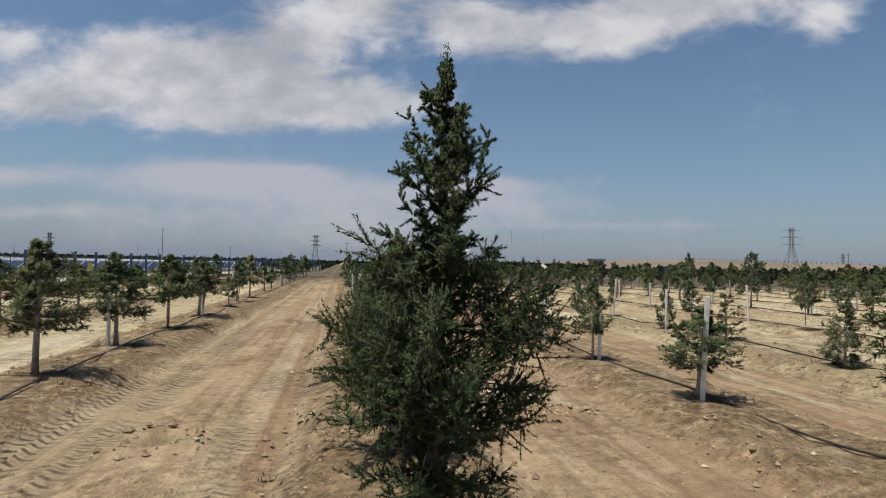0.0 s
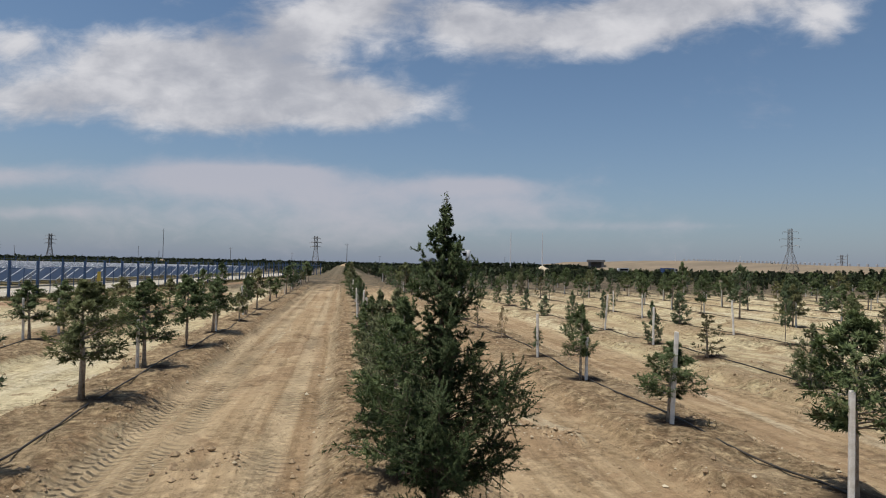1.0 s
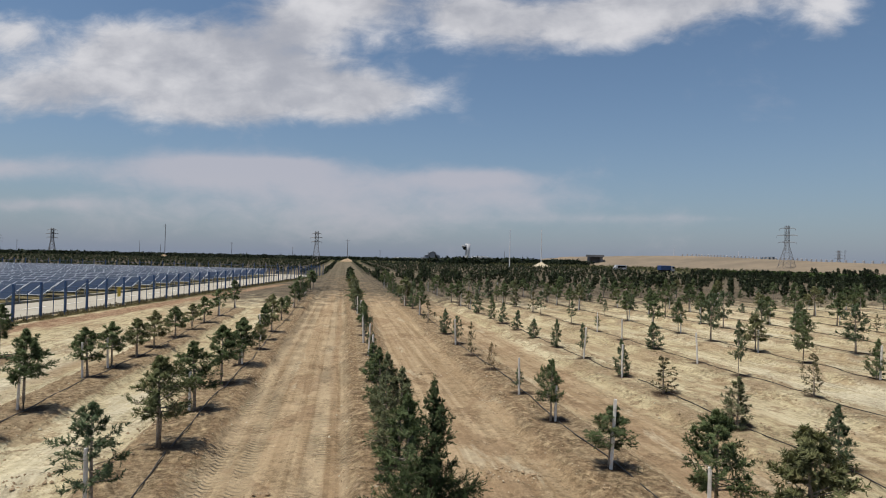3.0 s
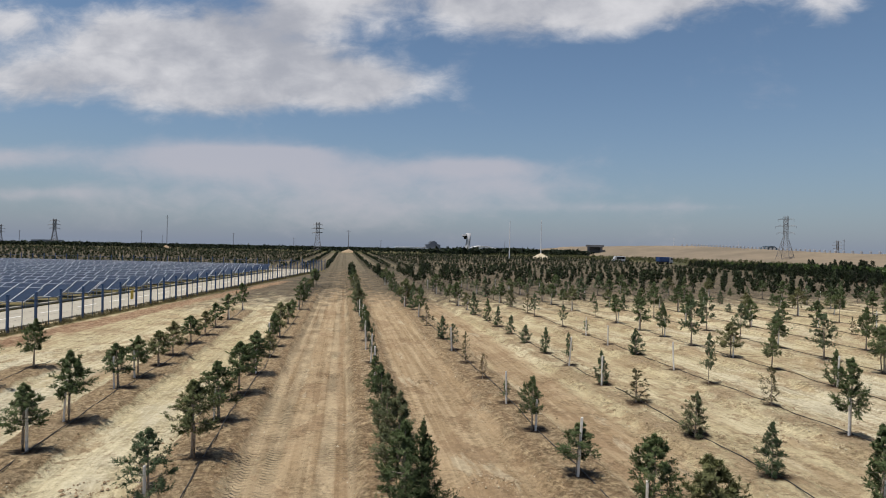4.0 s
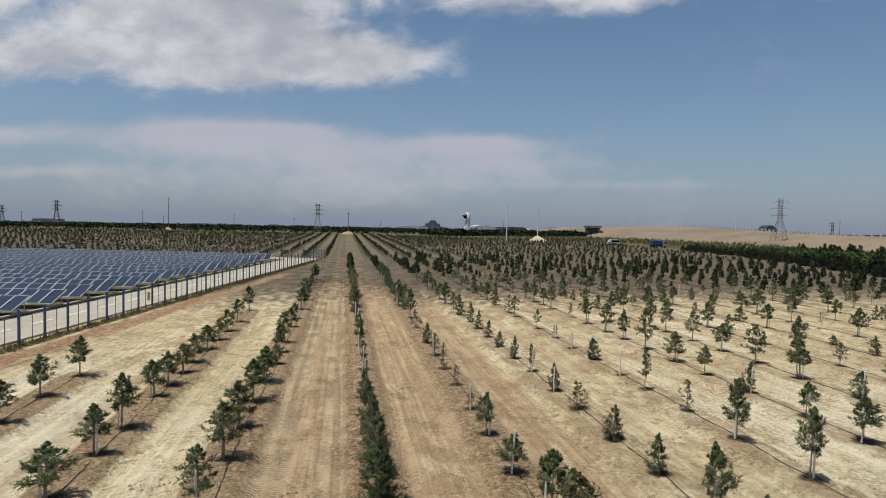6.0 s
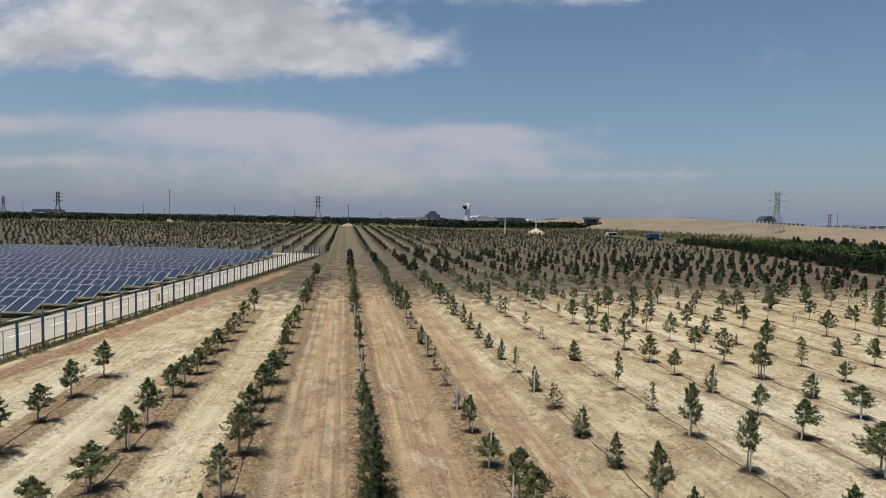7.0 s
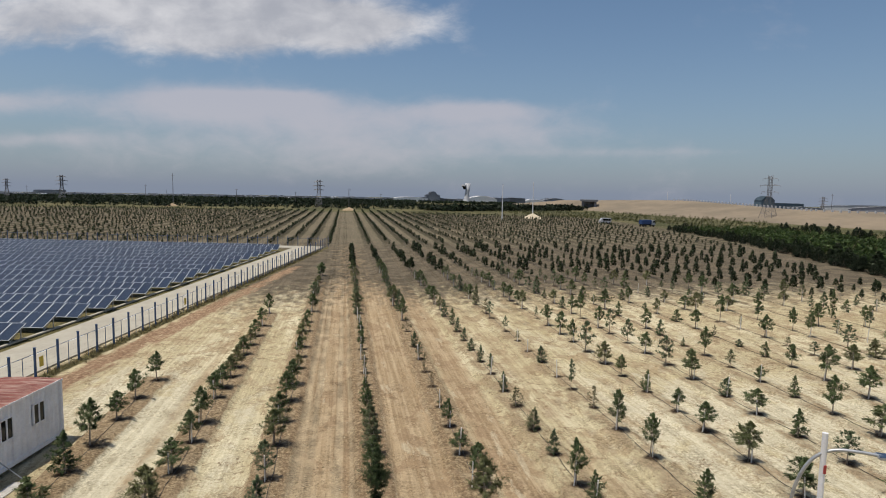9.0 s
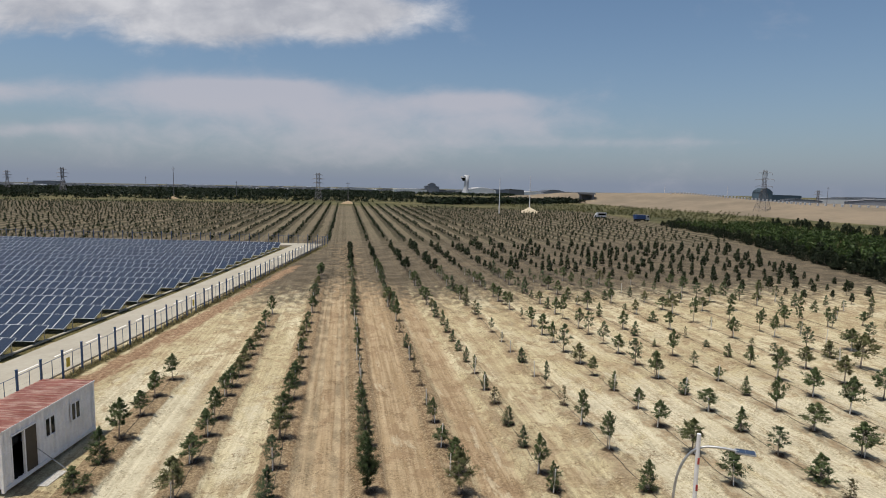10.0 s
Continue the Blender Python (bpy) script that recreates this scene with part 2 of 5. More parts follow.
    # tyre lugs pressed across the wheel lines
    xyz = g.add("ShaderNodeSeparateXYZ")
    g.put(xyz.inputs[0], at)
    slant = g.math("ADD", g.math("MULTIPLY", xyz.outputs[1], 46.0), g.math("MULTIPLY", g.math("ABSOLUTE", g.math("SINE", g.math("MULTIPLY", xyz.outputs[0], 7.0))), 4.0))
    lug = g.math("MULTIPLY", g.math("SINE", g.math("ADD", slant, g.math("MULTIPLY", mid, 4.0))), g.attr("tread"))
    lug = g.math("MULTIPLY", lug, g.ramp(g.noise(at, 0.45, 3.0, 0.6), 0.38, 0.58))
    rough = g.math("MULTIPLY", g.math("ADD", grain, g.math("MULTIPLY", clods, 0.6)), g.math("ADD", 0.35, g.math("MULTIPLY", loose, 1.3)))
    h = g.math("ADD", rough, g.math("ADD", g.math("MULTIPLY", mid, 0.35), g.math("MULTIPLY", lug, 1.0)))
    h = g.math("ADD", h, g.math("MULTIPLY", grit, 0.2))
    bump(g, b, h, 1.0, 0.055)
    return m


def hazy_town_walls():
    """House walls and roofs, a tone for each house, with haze put into the tones."""
    m, g, b, _ = material("town_houses", 0.8)
    pick = g.add("ShaderNodeNewGeometry").outputs["Random Per Island"]
    # the bluish greys stand for distance haze; a few houses stay white
    c = g.mix(g.ramp(pick, 0.2, 0.6), (0.13, 0.145, 0.17), (0.22, 0.23, 0.255))
    c = g.mix(g.ramp(pick, 0.93, 0.97), c, (0.74, 0.74, 0.76))
    g.put(b.inputs["Base Color"], c)
    return m


M = {}
M["soil"] = soil()
M["clod"] = worn("clod", (0.36, 0.27, 0.17), (0.22, 0.155, 0.095), 0.95, scale=12)
M["stone"] = worn("stone", (0.52, 0.46, 0.34), (0.38, 0.31, 0.21), 0.9, scale=12)
M["juniper"] = foliage("juniper", (0.066, 0.100, 0.040), (0.155, 0.202, 0.088), (0.215, 0.175, 0.090), 0.26)
M["juniper_blue"] = foliage("juniper_blue", (0.068, 0.106, 0.054), (0.155, 0.205, 0.110), (0.200, 0.175, 0.095), 0.26)
M["juniper_deep"] = foliage("juniper_deep", (0.026, 0.046, 0.018), (0.086, 0.122, 0.048), (0.125, 0.115, 0.050), 0.22)
# darker copy of the juniper greens: cloud shade is put into the colour
M["juniper_far_shaded"] = foliage("juniper_far_shaded", (0.020, 0.032, 0.015), (0.058, 0.078, 0.036), (0.08, 0.075, 0.038), 0.15)
M["juniper_dry"] = foliage("juniper_dry", (0.09, 0.085, 0.04), (0.15, 0.14, 0.07), (0.20, 0.13, 0.07))
M["pine"] = foliage("pine", (0.009, 0.017, 0.008), (0.020, 0.034, 0.013), (0.027, 0.036, 0.015), 0.10)
M["young_pine"] = foliage("young_pine", (0.036, 0.066, 0.018), (0.080, 0.125, 0.038), (0.10, 0.12, 0.045), 0.2)
M["scrub"] = foliage("scrub", (0.05, 0.065, 0.022), (0.11, 0.12, 0.045), (0.20, 0.175, 0.09), 0.2)
M["weed"] = foliage("weed", (0.11, 0.095, 0.045), (0.20, 0.165, 0.085), (0.24, 0.18, 0.10), 0.2)
M["bark"] = worn("bark", (0.36, 0.31, 0.255), (0.17, 0.13, 0.098), 0.9, scale=14, relief=0.01)
M["bark_dark"] = worn("dark_bark", (0.105, 0.075, 0.055), (0.06, 0.042, 0.03), 0.9, scale=14)
M["stake"] = worn("whitewashed_wood", (0.72, 0.70, 0.67), (0.48, 0.44, 0.38), 0.75, scale=9, amount=0.7)
M["hose"] = worn("black_hose", (0.020, 0.019, 0.018), (0.075, 0.06, 0.045), 0.6, scale=3)
M["blue_paint"] = worn("blue_paint", (0.020, 0.062, 0.165), (0.032, 0.072, 0.145), 0.45, scale=4)
M["wire"] = worn("fence_wire", (0.10, 0.11, 0.13), (0.16, 0.15, 0.14), 0.5, 0.4)
M["concrete"] = worn("concrete", (0.36, 0.33, 0.268), (0.295, 0.268, 0.215), 0.85, scale=0.35, amount=0.8)
M["line_white"] = worn("road_paint", (0.80, 0.80, 0.77), (0.66, 0.65, 0.60), 0.7, scale=3)
M["line_yellow"] = worn("yellow_sign", (0.62, 0.47, 0.06), (0.5, 0.38, 0.06), 0.6, scale=3)
M["steel"] = worn("galvanised", (0.42, 0.43, 0.44), (0.30, 0.31, 0.32), 0.45, 0.7, scale=5)
M["lattice"] = worn("pylon_steel", (0.17, 0.165, 0.17), (0.12, 0.115, 0.12), 0.6, 0.3, scale=1)
M["white_wall"] = worn("white_steel", (0.78, 0.785, 0.81), (0.64, 0.64, 0.65), 0.55, scale=1.6, amount=0.7)


def streaked_roof():
    m, g, b, _ = material("faded_red_roof", 0.7)
    at = g.add("ShaderNodeTexCoord").outputs["Object"]
    streak = g.noise(g.vec("MULTIPLY", at, (0.5, 7.0, 1.0)), 1.6, 5.0, 0.65)
    patch = g.noise(at, 1.1, 5.0, 0.6)
    c = g.mix(g.ramp(patch, 0.35, 0.65), (0.30, 0.095, 0.075), (0.42, 0.17, 0.135))
    c = g.mix(g.ramp(g.math("ADD", streak, g.math("MULTIPLY", patch, 0.25)), 0.58, 0.76), c, (0.62, 0.44, 0.37))
    g.put(b.inputs["Base Color"], c)
    return m


M["red_roof"] = streaked_roof()
M["dark"] = worn("dark_room", (0.012, 0.012, 0.013), (0.02, 0.02, 0.02), 0.9)
M["brown_door"] = worn("brown_door", (0.042, 0.034, 0.029), (0.032, 0.026, 0.022), 0.5)
M["pole_white"] = worn("white_pole", (0.70, 0.70, 0.72), (0.55, 0.55, 0.56), 0.45, scale=3, amount=0.6)
M["sign_red"] = worn("red_band", (0.42, 0.035, 0.035), (0.33, 0.03, 0.03), 0.5)
M["sand"] = worn("sand_bank", (0.215, 0.168, 0.114), (0.145, 0.116, 0.080), 0.95, scale=0.03, relief=0.1)
M["far_white"] = worn("pale_building", (0.43, 0.44, 0.47), (0.35, 0.36, 0.39), 0.7, scale=0.05)
M["far_grey"] = worn("grey_building", (0.15, 0.155, 0.17), (0.11, 0.115, 0.125), 0.7, scale=0.05)
M["far_blue"] = worn("slate_building", (0.20, 0.22, 0.26), (0.15, 0.165, 0.20), 0.7, scale=0.05)
M["town"] = hazy_town_walls()
M["bright_roof"] = worn("bright_roof", (0.80, 0.80, 0.81), (0.68, 0.68, 0.70), 0.6, scale=0.05)
M["far_teal"] = worn("teal_hangar", (0.085, 0.13, 0.17), (0.06, 0.095, 0.125), 0.6, scale=0.05)
M["truck_blue"] = worn("truck_paint", (0.022, 0.06, 0.19), (0.02, 0.05, 0.14), 0.4, scale=2)
M["lamp_blue"] = worn("lamp_blue", (0.018, 0.035, 0.075), (0.03, 0.05, 0.09), 0.3, scale=5)
M["rubber"] = worn("tyre", (0.02, 0.02, 0.02), (0.05, 0.045, 0.04), 0.85)


def glass_dark():
    m, g, b, _ = material("window_glass", 0.08)
    b.inputs["Base Color"].default_value = (0.008, 0.009, 0.011, 1)
    b.inputs["Specular IOR Level"].default_value = 0.22
    return m


def solar_cells():
    m, g, b, _ = material("solar_cells", 0.28)
    at = g.add("ShaderNodeTexCoord").outputs["Object"]
    xyz = g.add("ShaderNodeSeparateXYZ")
    g.put(xyz.inputs[0], at)
    who = g.add("ShaderNodeObjectInfo").outputs["Random"]

    def lines(axis, pitch):
        d = g.math("ABSOLUTE", g.math("SUBTRACT", g.math("FRACT", g.math("DIVIDE", xyz.outputs[axis], pitch)), 0.5))
        return g.ramp(d, 0.46, 0.49)

    grid = g.math("MAXIMUM", lines(0, 0.158), lines(1, 0.160))
    c = g.mix(g.noise(at, 7.0, 2.0), (0.010, 0.019, 0.040), (0.018, 0.031, 0.060))
    c = g.mix(0.5, c, g.mix(who, (0.7, 0.7, 0.75), (1.3, 1.3, 1.25)), "MULTIPLY")
    c = g.mix(g.math("MULTIPLY", grid, 0.24), c, (0.22, 0.26, 0.31))
    g.put(b.inputs["Base Color"], c)
    b.inputs["Specular IOR Level"].default_value = 0.4
    return m


M["glass"] = glass_dark()
M["cells"] = solar_cells()
M["frame"] = worn("aluminium", (0.56, 0.58, 0.60), (0.46, 0.48, 0.50), 0.45, 0.25, scale=4)

# ---- shapes ----


def part(name, bm, mat, parent=None, label="", smooth=False):
    mesh = bpy.data.meshes.new(name)
    bm.to_mesh(mesh)
    bm.free()
    return link(name, mesh, mat, parent, label, smooth)


def link(name, mesh, mat, parent=None, label="", smooth=False):
    if mat and not mesh.materials:
        mesh.materials.append(M[mat])
    if smooth:
        mesh.polygons.foreach_set("use_smooth", [True] * len(mesh.polygons))
    ob = new(name, mesh)
    ob.parent = parent
    if label:
        tagged(ob, label)
    return ob


def raw(name, verts, quads, tris=(), normals=None):
    """A mesh from arrays, quads and triangles; normals: one soft direction for each corner point."""
    verts, quads = np.asarray(verts, np.float32).reshape(-1, 3), np.asarray(quads, np.int32).reshape(-1, 4)
    tris = np.asarray(tris, np.int32).reshape(-1, 3)
    mesh = bpy.data.meshes.new(name)
    mesh.vertices.add(len(verts))
    mesh.vertices.foreach_set("co", verts.ravel())
    loops = np.concatenate([quads.ravel(), tris.ravel()])
    mesh.loops.add(len(loops))
    mesh.loops.foreach_set("vertex_index", loops)
    mesh.polygons.add(len(quads) + len(tris))
    starts = np.concatenate([np.arange(len(quads)) * 4, len(quads) * 4 + np.arange(len(tris)) * 3]).astype(np.int32)
    mesh.polygons.foreach_set("loop_start", starts)
    mesh.update(calc_edges=True)
    mesh.validate()
    if normals is not None:
        mesh.normals_split_custom_set_from_vertices(np.asarray(normals, np.float32))
    return mesh


def box(bm, lo, hi, m=None):
    """A box between two corners, turned by m."""
    lo, hi = Vector(lo), Vector(hi)
    made = bmesh.ops.create_cube(bm, size=1.0, matrix=Matrix.Translation((lo + hi) / 2) @ Matrix.Diagonal((*(hi - lo), 1)))
    if m is not None:
        bmesh.ops.transform(bm, matrix=m, verts=made["verts"])
    return made["verts"]


def soft_box(lo, hi, bevel=0.01, m=None):
    bm = bmesh.new()
    box(bm, lo, hi, m)
    bmesh.ops.bevel(bm, geom=bm.edges[:], offset=bevel, segments=1, affect="EDGES")
    return bm


def rod(bm, a, b, r0, r1=None, sides=6):
    a, b = Vector(a), Vector(b)
    way = b - a
    m = Matrix.Translation((a + b) / 2) @ way.to_track_quat("Z", "Y").to_matrix().to_4x4()
    bmesh.ops.create_cone(bm, cap_ends=True, segments=sides, radius1=r0, radius2=r0 if r1 is None else r1, depth=way.length, matrix=m)


def tube(bm, points, radii, sides=8):
    """A bent tube through points."""
    rings = []
    for n, p in enumerate(points):
        a, b = Vector(points[max(n - 1, 0)]), Vector(points[min(n + 1, len(points) - 1)])
        q = (b - a).to_track_quat("Z", "Y").to_matrix()
        r = radii[n] if isinstance(radii, (list, tuple)) else radii
        rings.append([bm.verts.new(Vector(p) + q @ Vector((r * math.cos(k * math.tau / sides), r * math.sin(k * math.tau / sides), 0))) for k in range(sides)])
    for lo, hi in zip(rings, rings[1:]):
        for k in range(sides):
            bm.faces.new((lo[k], lo[(k + 1) % sides], hi[(k + 1) % sides], hi[k]))
    bm.faces.new(rings[0][::-1])
    bm.faces.new(rings[-1])


def holder(name, m, label, category, group="", kind=""):
    ob = new(name)
    ob.empty_display_size = 0.2
    ob.matrix_world = m
    return tagged(ob, label, category, group, kind)



# ---- the planting plan: y, height, width and kind of each tree along its row ----
# T: bare trunk, C: bushy to the ground, S: thin, D: dry and small, K: stake alone; s: with a stake, 2: two stems
PLANTS = []
ROW_X = {-3: -11.45, -2: -7.35, -1: -3.62, 0: 0.42, 1: 4.18, 2: 8.08, 3: 12.05, 4: 16.12, 5: 20.2, 6: 24.12, 7: 28.25, 8: 32.25, 9: 36.3, 10: 40.2, 11: 44.2}


def plant_row(x, trees):
    PLANTS.extend((x, *tree) for tree in trees)


plant_row(-11.37, [(4.0, 1.2, 1.1, 'C'), (6.5, 1.8, 1.0, 'C'), (9.0, 2.1, 1.0, 'T2'), (11.8, 1.4, 0.9, 'T'), (14.7, 1.6, 0.9, 'T'), (17.6, 1.7, 0.8, 'T')])
plant_row(-7.30, [(2.8, 1.9, 1.1, 'T'), (6.1, 1.4, 1.1, 'T'), (8.8, 1.5, 0.9, 'T'), (11.0, 1.8, 0.9, 'T'), (14.3, 1.4, 0.9, 'Ts'), (15.9, 1.4, 0.9, 'T'), (17.9, 1.3, 0.9, 'T'), (19.8, 1.4, 0.9, 'T'), (22.7, 1.3, 1.0, 'T'), (25.1, 1.2, 0.9, 'T'), (27.6, 1.3, 1.0, 'T'), (31.1, 1.5, 0.9, 'T'), (36.0, 1.8, 0.9, 'T')])
plant_row(-3.67, [(2.4, 1.5, 0.9, 'C'), (5.0, 1.6, 0.95, 'Ss'), (8.0, 1.7, 1.0, 'T'), (10.6, 1.6, 1.0, 'T'), (13.5, 1.6, 1.0, 'T'), (16.1, 1.5, 1.0, 'T'), (21.7, 1.5, 0.7, 'Ts'), (24.3, 1.7, 0.9, 'T'), (28.9, 1.2, 1.0, 'T'), (32.1, 1.1, 0.8, 'T')])
plant_row(0.46, [(2.4, 1.9, 1.0, 'T'), (4.6, 1.7, 1.0, 'C'), (6.7, 1.7, 1.0, 'C'), (8.9, 1.6, 0.8, 'C'), (11.1, 1.4, 0.8, 'C'), (13.6, 1.1, 0.7, 'C'), (15.6, 1.1, 0.3, 'Ss'), (17.8, 1.4, 0.3, 'Ss'), (20.7, 1.3, 0.3, 'Ss'), (23.3, 1.5, 0.6, 'Ts'), (26.4, 1.3, 0.6, 'Ts'), (29.7, 1.1, 0.5, 'Ss'), (33.1, 1.1, 0.5, 'Ss'), (38.7, 1.3, 1.2, 'T'), (41.9, 1.5, 1.1, 'C'), (46.4, 1.5, 0.9, 'C'), (51.2, 1.5, 1.0, 'C')])
plant_row(4.30, [(3.6, 1.68, 0.85, 'T')])
plant_row(4.12, [(3.5, 1.1, 0.2, 'K')])
plant_row(4.15, [(1.8, 2.0, 1.1, 'T'), (6.3, 1.1, 0.8, 'Ts'), (9.3, 1.4, 0.6, 'T'), (11.8, 0.7, 0.3, 'Ss'), (14.9, 0.9, 0.3, 'D'), (17.7, 1.2, 0.4, 'D'), (20.5, 1.2, 0.5, 'Ss'), (23.6, 1.2, 0.6, 'C'), (28.2, 1.2, 0.8, 'D'), (32.3, 2.1, 0.8, 'T'), (36.6, 2.0, 1.0, 'C'), (40.7, 1.6, 1.1, 'C'), (47.2, 1.1, 0.7, 'C'), (53.0, 2.0, 1.0, 'C')])
plant_row(8.08, [(1.5, 1.4, 0.7, 'Cs'), (3.1, 1.9, 0.7, 'T'), (5.7, 1.2, 0.6, 'C'), (8.4, 1.2, 0.7, 'C'), (11.4, 1.0, 0.8, 'D'), (13.8, 1.2, 0.5, 'Cs'), (16.9, 1.3, 0.4, 'Ss'), (19.5, 1.2, 0.5, 'C'), (22.4, 0.9, 0.6, 'C'), (25.0, 1.0, 0.6, 'C'), (27.9, 1.2, 0.6, 'C'), (30.5, 1.4, 0.6, 'C')])
plant_row(12.03, [(1.1, 1.5, 0.9, 'C'), (4.9, 2.0, 0.7, 'T'), (7.9, 2.0, 0.8, 'T'), (10.7, 1.2, 0.6, 'D'), (13.7, 1.8, 0.5, 'S'), (16.0, 1.0, 0.1, 'K'), (19.0, 1.2, 0.8, 'C'), (21.7, 0.8, 0.2, 'Ks'), (24.5, 0.8, 0.4, 'Ss'), (27.5, 1.3, 0.6, 'S'), (34.5, 1.4, 1.1, 'D'), (38.7, 1.2, 0.7, 'D'), (38.8, 2.1, 0.8, 'C'), (41.8, 1.6, 1.1, 'T')])
plant_row(16.09, [(1.1, 1.6, 1.1, 'Ts'), (4.1, 1.8, 1.1, 'T'), (7.3, 1.5, 0.9, 'T2'), (9.7, 1.3, 0.6, 'Ts'), (12.7, 1.3, 0.6, 'Cs'), (15.6, 1.4, 0.7, 'T'), (18.3, 1.6, 1.0, 'T'), (21.1, 2.3, 1.1, 'S'), (23.9, 1.8, 0.7, 'T'), (26.3, 1.9, 1.0, 'T'), (29.2, 1.8, 1.0, 'T'), (32.1, 1.1, 0.4, 'S'), (36.3, 1.9, 0.9, 'T'), (40.6, 1.7, 1.1, 'T'), (43.1, 1.6, 0.9, 'T')])
plant_row(20.17, [(-0.7, 0.9, 0.7, 'D'), (0.8, 1.4, 1.3, 'C'), (3.4, 1.5, 1.0, 'S'), (6.1, 1.4, 0.8, 'C'), (8.9, 1.4, 1.0, 'T'), (11.6, 1.1, 0.8, 'Cs'), (14.6, 1.9, 1.1, 'T'), (17.5, 2.0, 1.2, 'S'), (20.4, 1.6, 0.9, 'T'), (23.2, 1.9, 1.0, 'S'), (26.1, 2.1, 1.0, 'S'), (28.1, 1.9, 0.8, 'T'), (31.8, 2.5, 0.8, 'T'), (33.9, 1.8, 0.9, 'T'), (36.6, 1.2, 0.8, 'C')])
plant_row(24.11, [(2.7, 1.8, 1.3, 'T'), (5.7, 1.6, 1.4, 'T2'), (8.4, 2.1, 0.9, 'T'), (11.0, 1.3, 0.6, 'C'), (13.7, 1.0, 0.7, 'Ts'), (16.6, 1.2, 0.6, 'S'), (19.4, 2.1, 0.8, 'T'), (22.0, 0.7, 0.3, 'C'), (25.4, 1.3, 0.9, 'C'), (27.5, 1.7, 1.0, 'T'), (32.6, 1.4, 0.8, 'C')])
plant_row(28.27, [(7.6, 2.3, 1.1, 'T'), (10.4, 1.9, 1.2, 'T'), (13.4, 2.3, 1.0, 'T'), (16.2, 1.6, 0.8, 'T'), (18.7, 1.1, 0.7, 'C'), (21.5, 0.6, 0.6, 'C'), (24.4, 1.0, 0.5, 'D'), (27.2, 1.7, 1.0, 'T'), (30.0, 1.1, 1.0, 'C'), (33.3, 1.5, 0.8, 'T'), (35.4, 0.7, 0.6, 'C'), (40.6, 1.1, 0.9, 'C')])
plant_row(32.28, [(9.3, 2.1, 1.2, 'T'), (12.2, 2.0, 1.1, 'T'), (15.5, 1.7, 1.1, 'T'), (18.8, 1.0, 0.7, 'S'), (21.4, 0.7, 0.5, 'S'), (23.9, 1.9, 1.0, 'T'), (26.8, 1.2, 0.3, 'Ss'), (29.6, 2.5, 0.8, 'T'), (35.1, 1.4, 1.3, 'T'), (38.9, 1.3, 0.9, 'T')])
plant_row(36.33, [(15.1, 2.6, 1.6, 'T'), (16.9, 1.2, 0.2, 'K'), (17.8, 1.4, 1.4, 'C'), (20.2, 1.8, 1.1, 'S'), (23.7, 2.1, 0.8, 'T'), (25.7, 1.9, 0.7, 'T'), (34.2, 1.5, 1.3, 'T')])
plant_row(39.74, [(15.4, 2.0, 1.0, 'T'), (19.4, 1.8, 1.4, 'T'), (21.9, 1.1, 0.2, 'K'), (24.8, 1.1, 0.8, 'Ss'), (34.3, 1.8, 1.1, 'T')])
plant_row(44.42, [(22.4, 1.5, 1.2, 'S'), (26.3, 1.4, 0.9, 'S'), (26.9, 1.9, 0.8, 'T'), (30.3, 2.8, 0.9, 'C'), (32.9, 1.7, 0.7, 'S')])

def fill_rows():
    """The rest of the block in its rows, at the usual spacing, where the plan names no tree."""
    rng = np.random.default_rng(5)
    taken = np.array([(p[0], p[1]) for p in PLANTS])
    more = []
    for k in range(-1, 21):
        x = ROW_X.get(k, 0.2 + 4.0 * k)
        end = 60.0 if k == -1 else 93.0
        ys = np.arange(1.4 + (k % 3) * 0.4, end, 2.84)
        for y in ys:
            y += rng.normal(0, 0.12)
            if (1 <= k <= 7 and y < 31) or (k >= 8 and y < 20 and x < 46) or x > 66 + 0.29 * (y - 36) - 4 or np.hypot(*(taken - (x, y)).T).min() < 1.75:
                continue
            pick = rng.random()
            kind = "T" if pick < 0.5 else "C" if pick < 0.75 else "S" if pick < 0.88 else "Ss" if pick < 0.94 else "D" if pick < 0.98 else "K"
            h = rng.uniform(0.9, 2.1) if kind != "D" else rng.uniform(0.7, 1.2)
            more.append((x + rng.normal(0, 0.08), y, h, min(1.2, h * rng.uniform(0.45, 0.7)), kind))
    return more


FILL = fill_rows()
FILL.sort(key=lambda p: math.hypot(p[0], p[1] + 8))
NEAR_FILL, FAR_FILL = FILL[: 290 - len(PLANTS)], FILL[290 - len(PLANTS):]


# ---- the ground: one sheet, planted ridges four metres apart ----
FENCE_X, FENCE_Y, FENCE_SLOPE = -17.5, 22.9, 0.176


def fence_x(y):
    return FENCE_X + (y - FENCE_Y) * FENCE_SLOPE


def spread(lo, hi, step, reach, grow=1.22):
    mid = list(np.arange(lo, hi + 1e-6, step))
    d, up = step, []
    at = hi
    while at < reach:
        d *= grow
        at += d
        up.append(at)
    d, down = step, []
    at = lo
    while at > -reach:
        d *= grow
        at -= d
        down.append(at)
    return np.array(down[::-1] + mid + up)


ROW_XS = np.array([ROW_X.get(k, 0.2 + 4.0 * k) for k in range(-90, 60)])
ROW_END = {-3: 19.5, -2: 37.5, -1: 62.0}


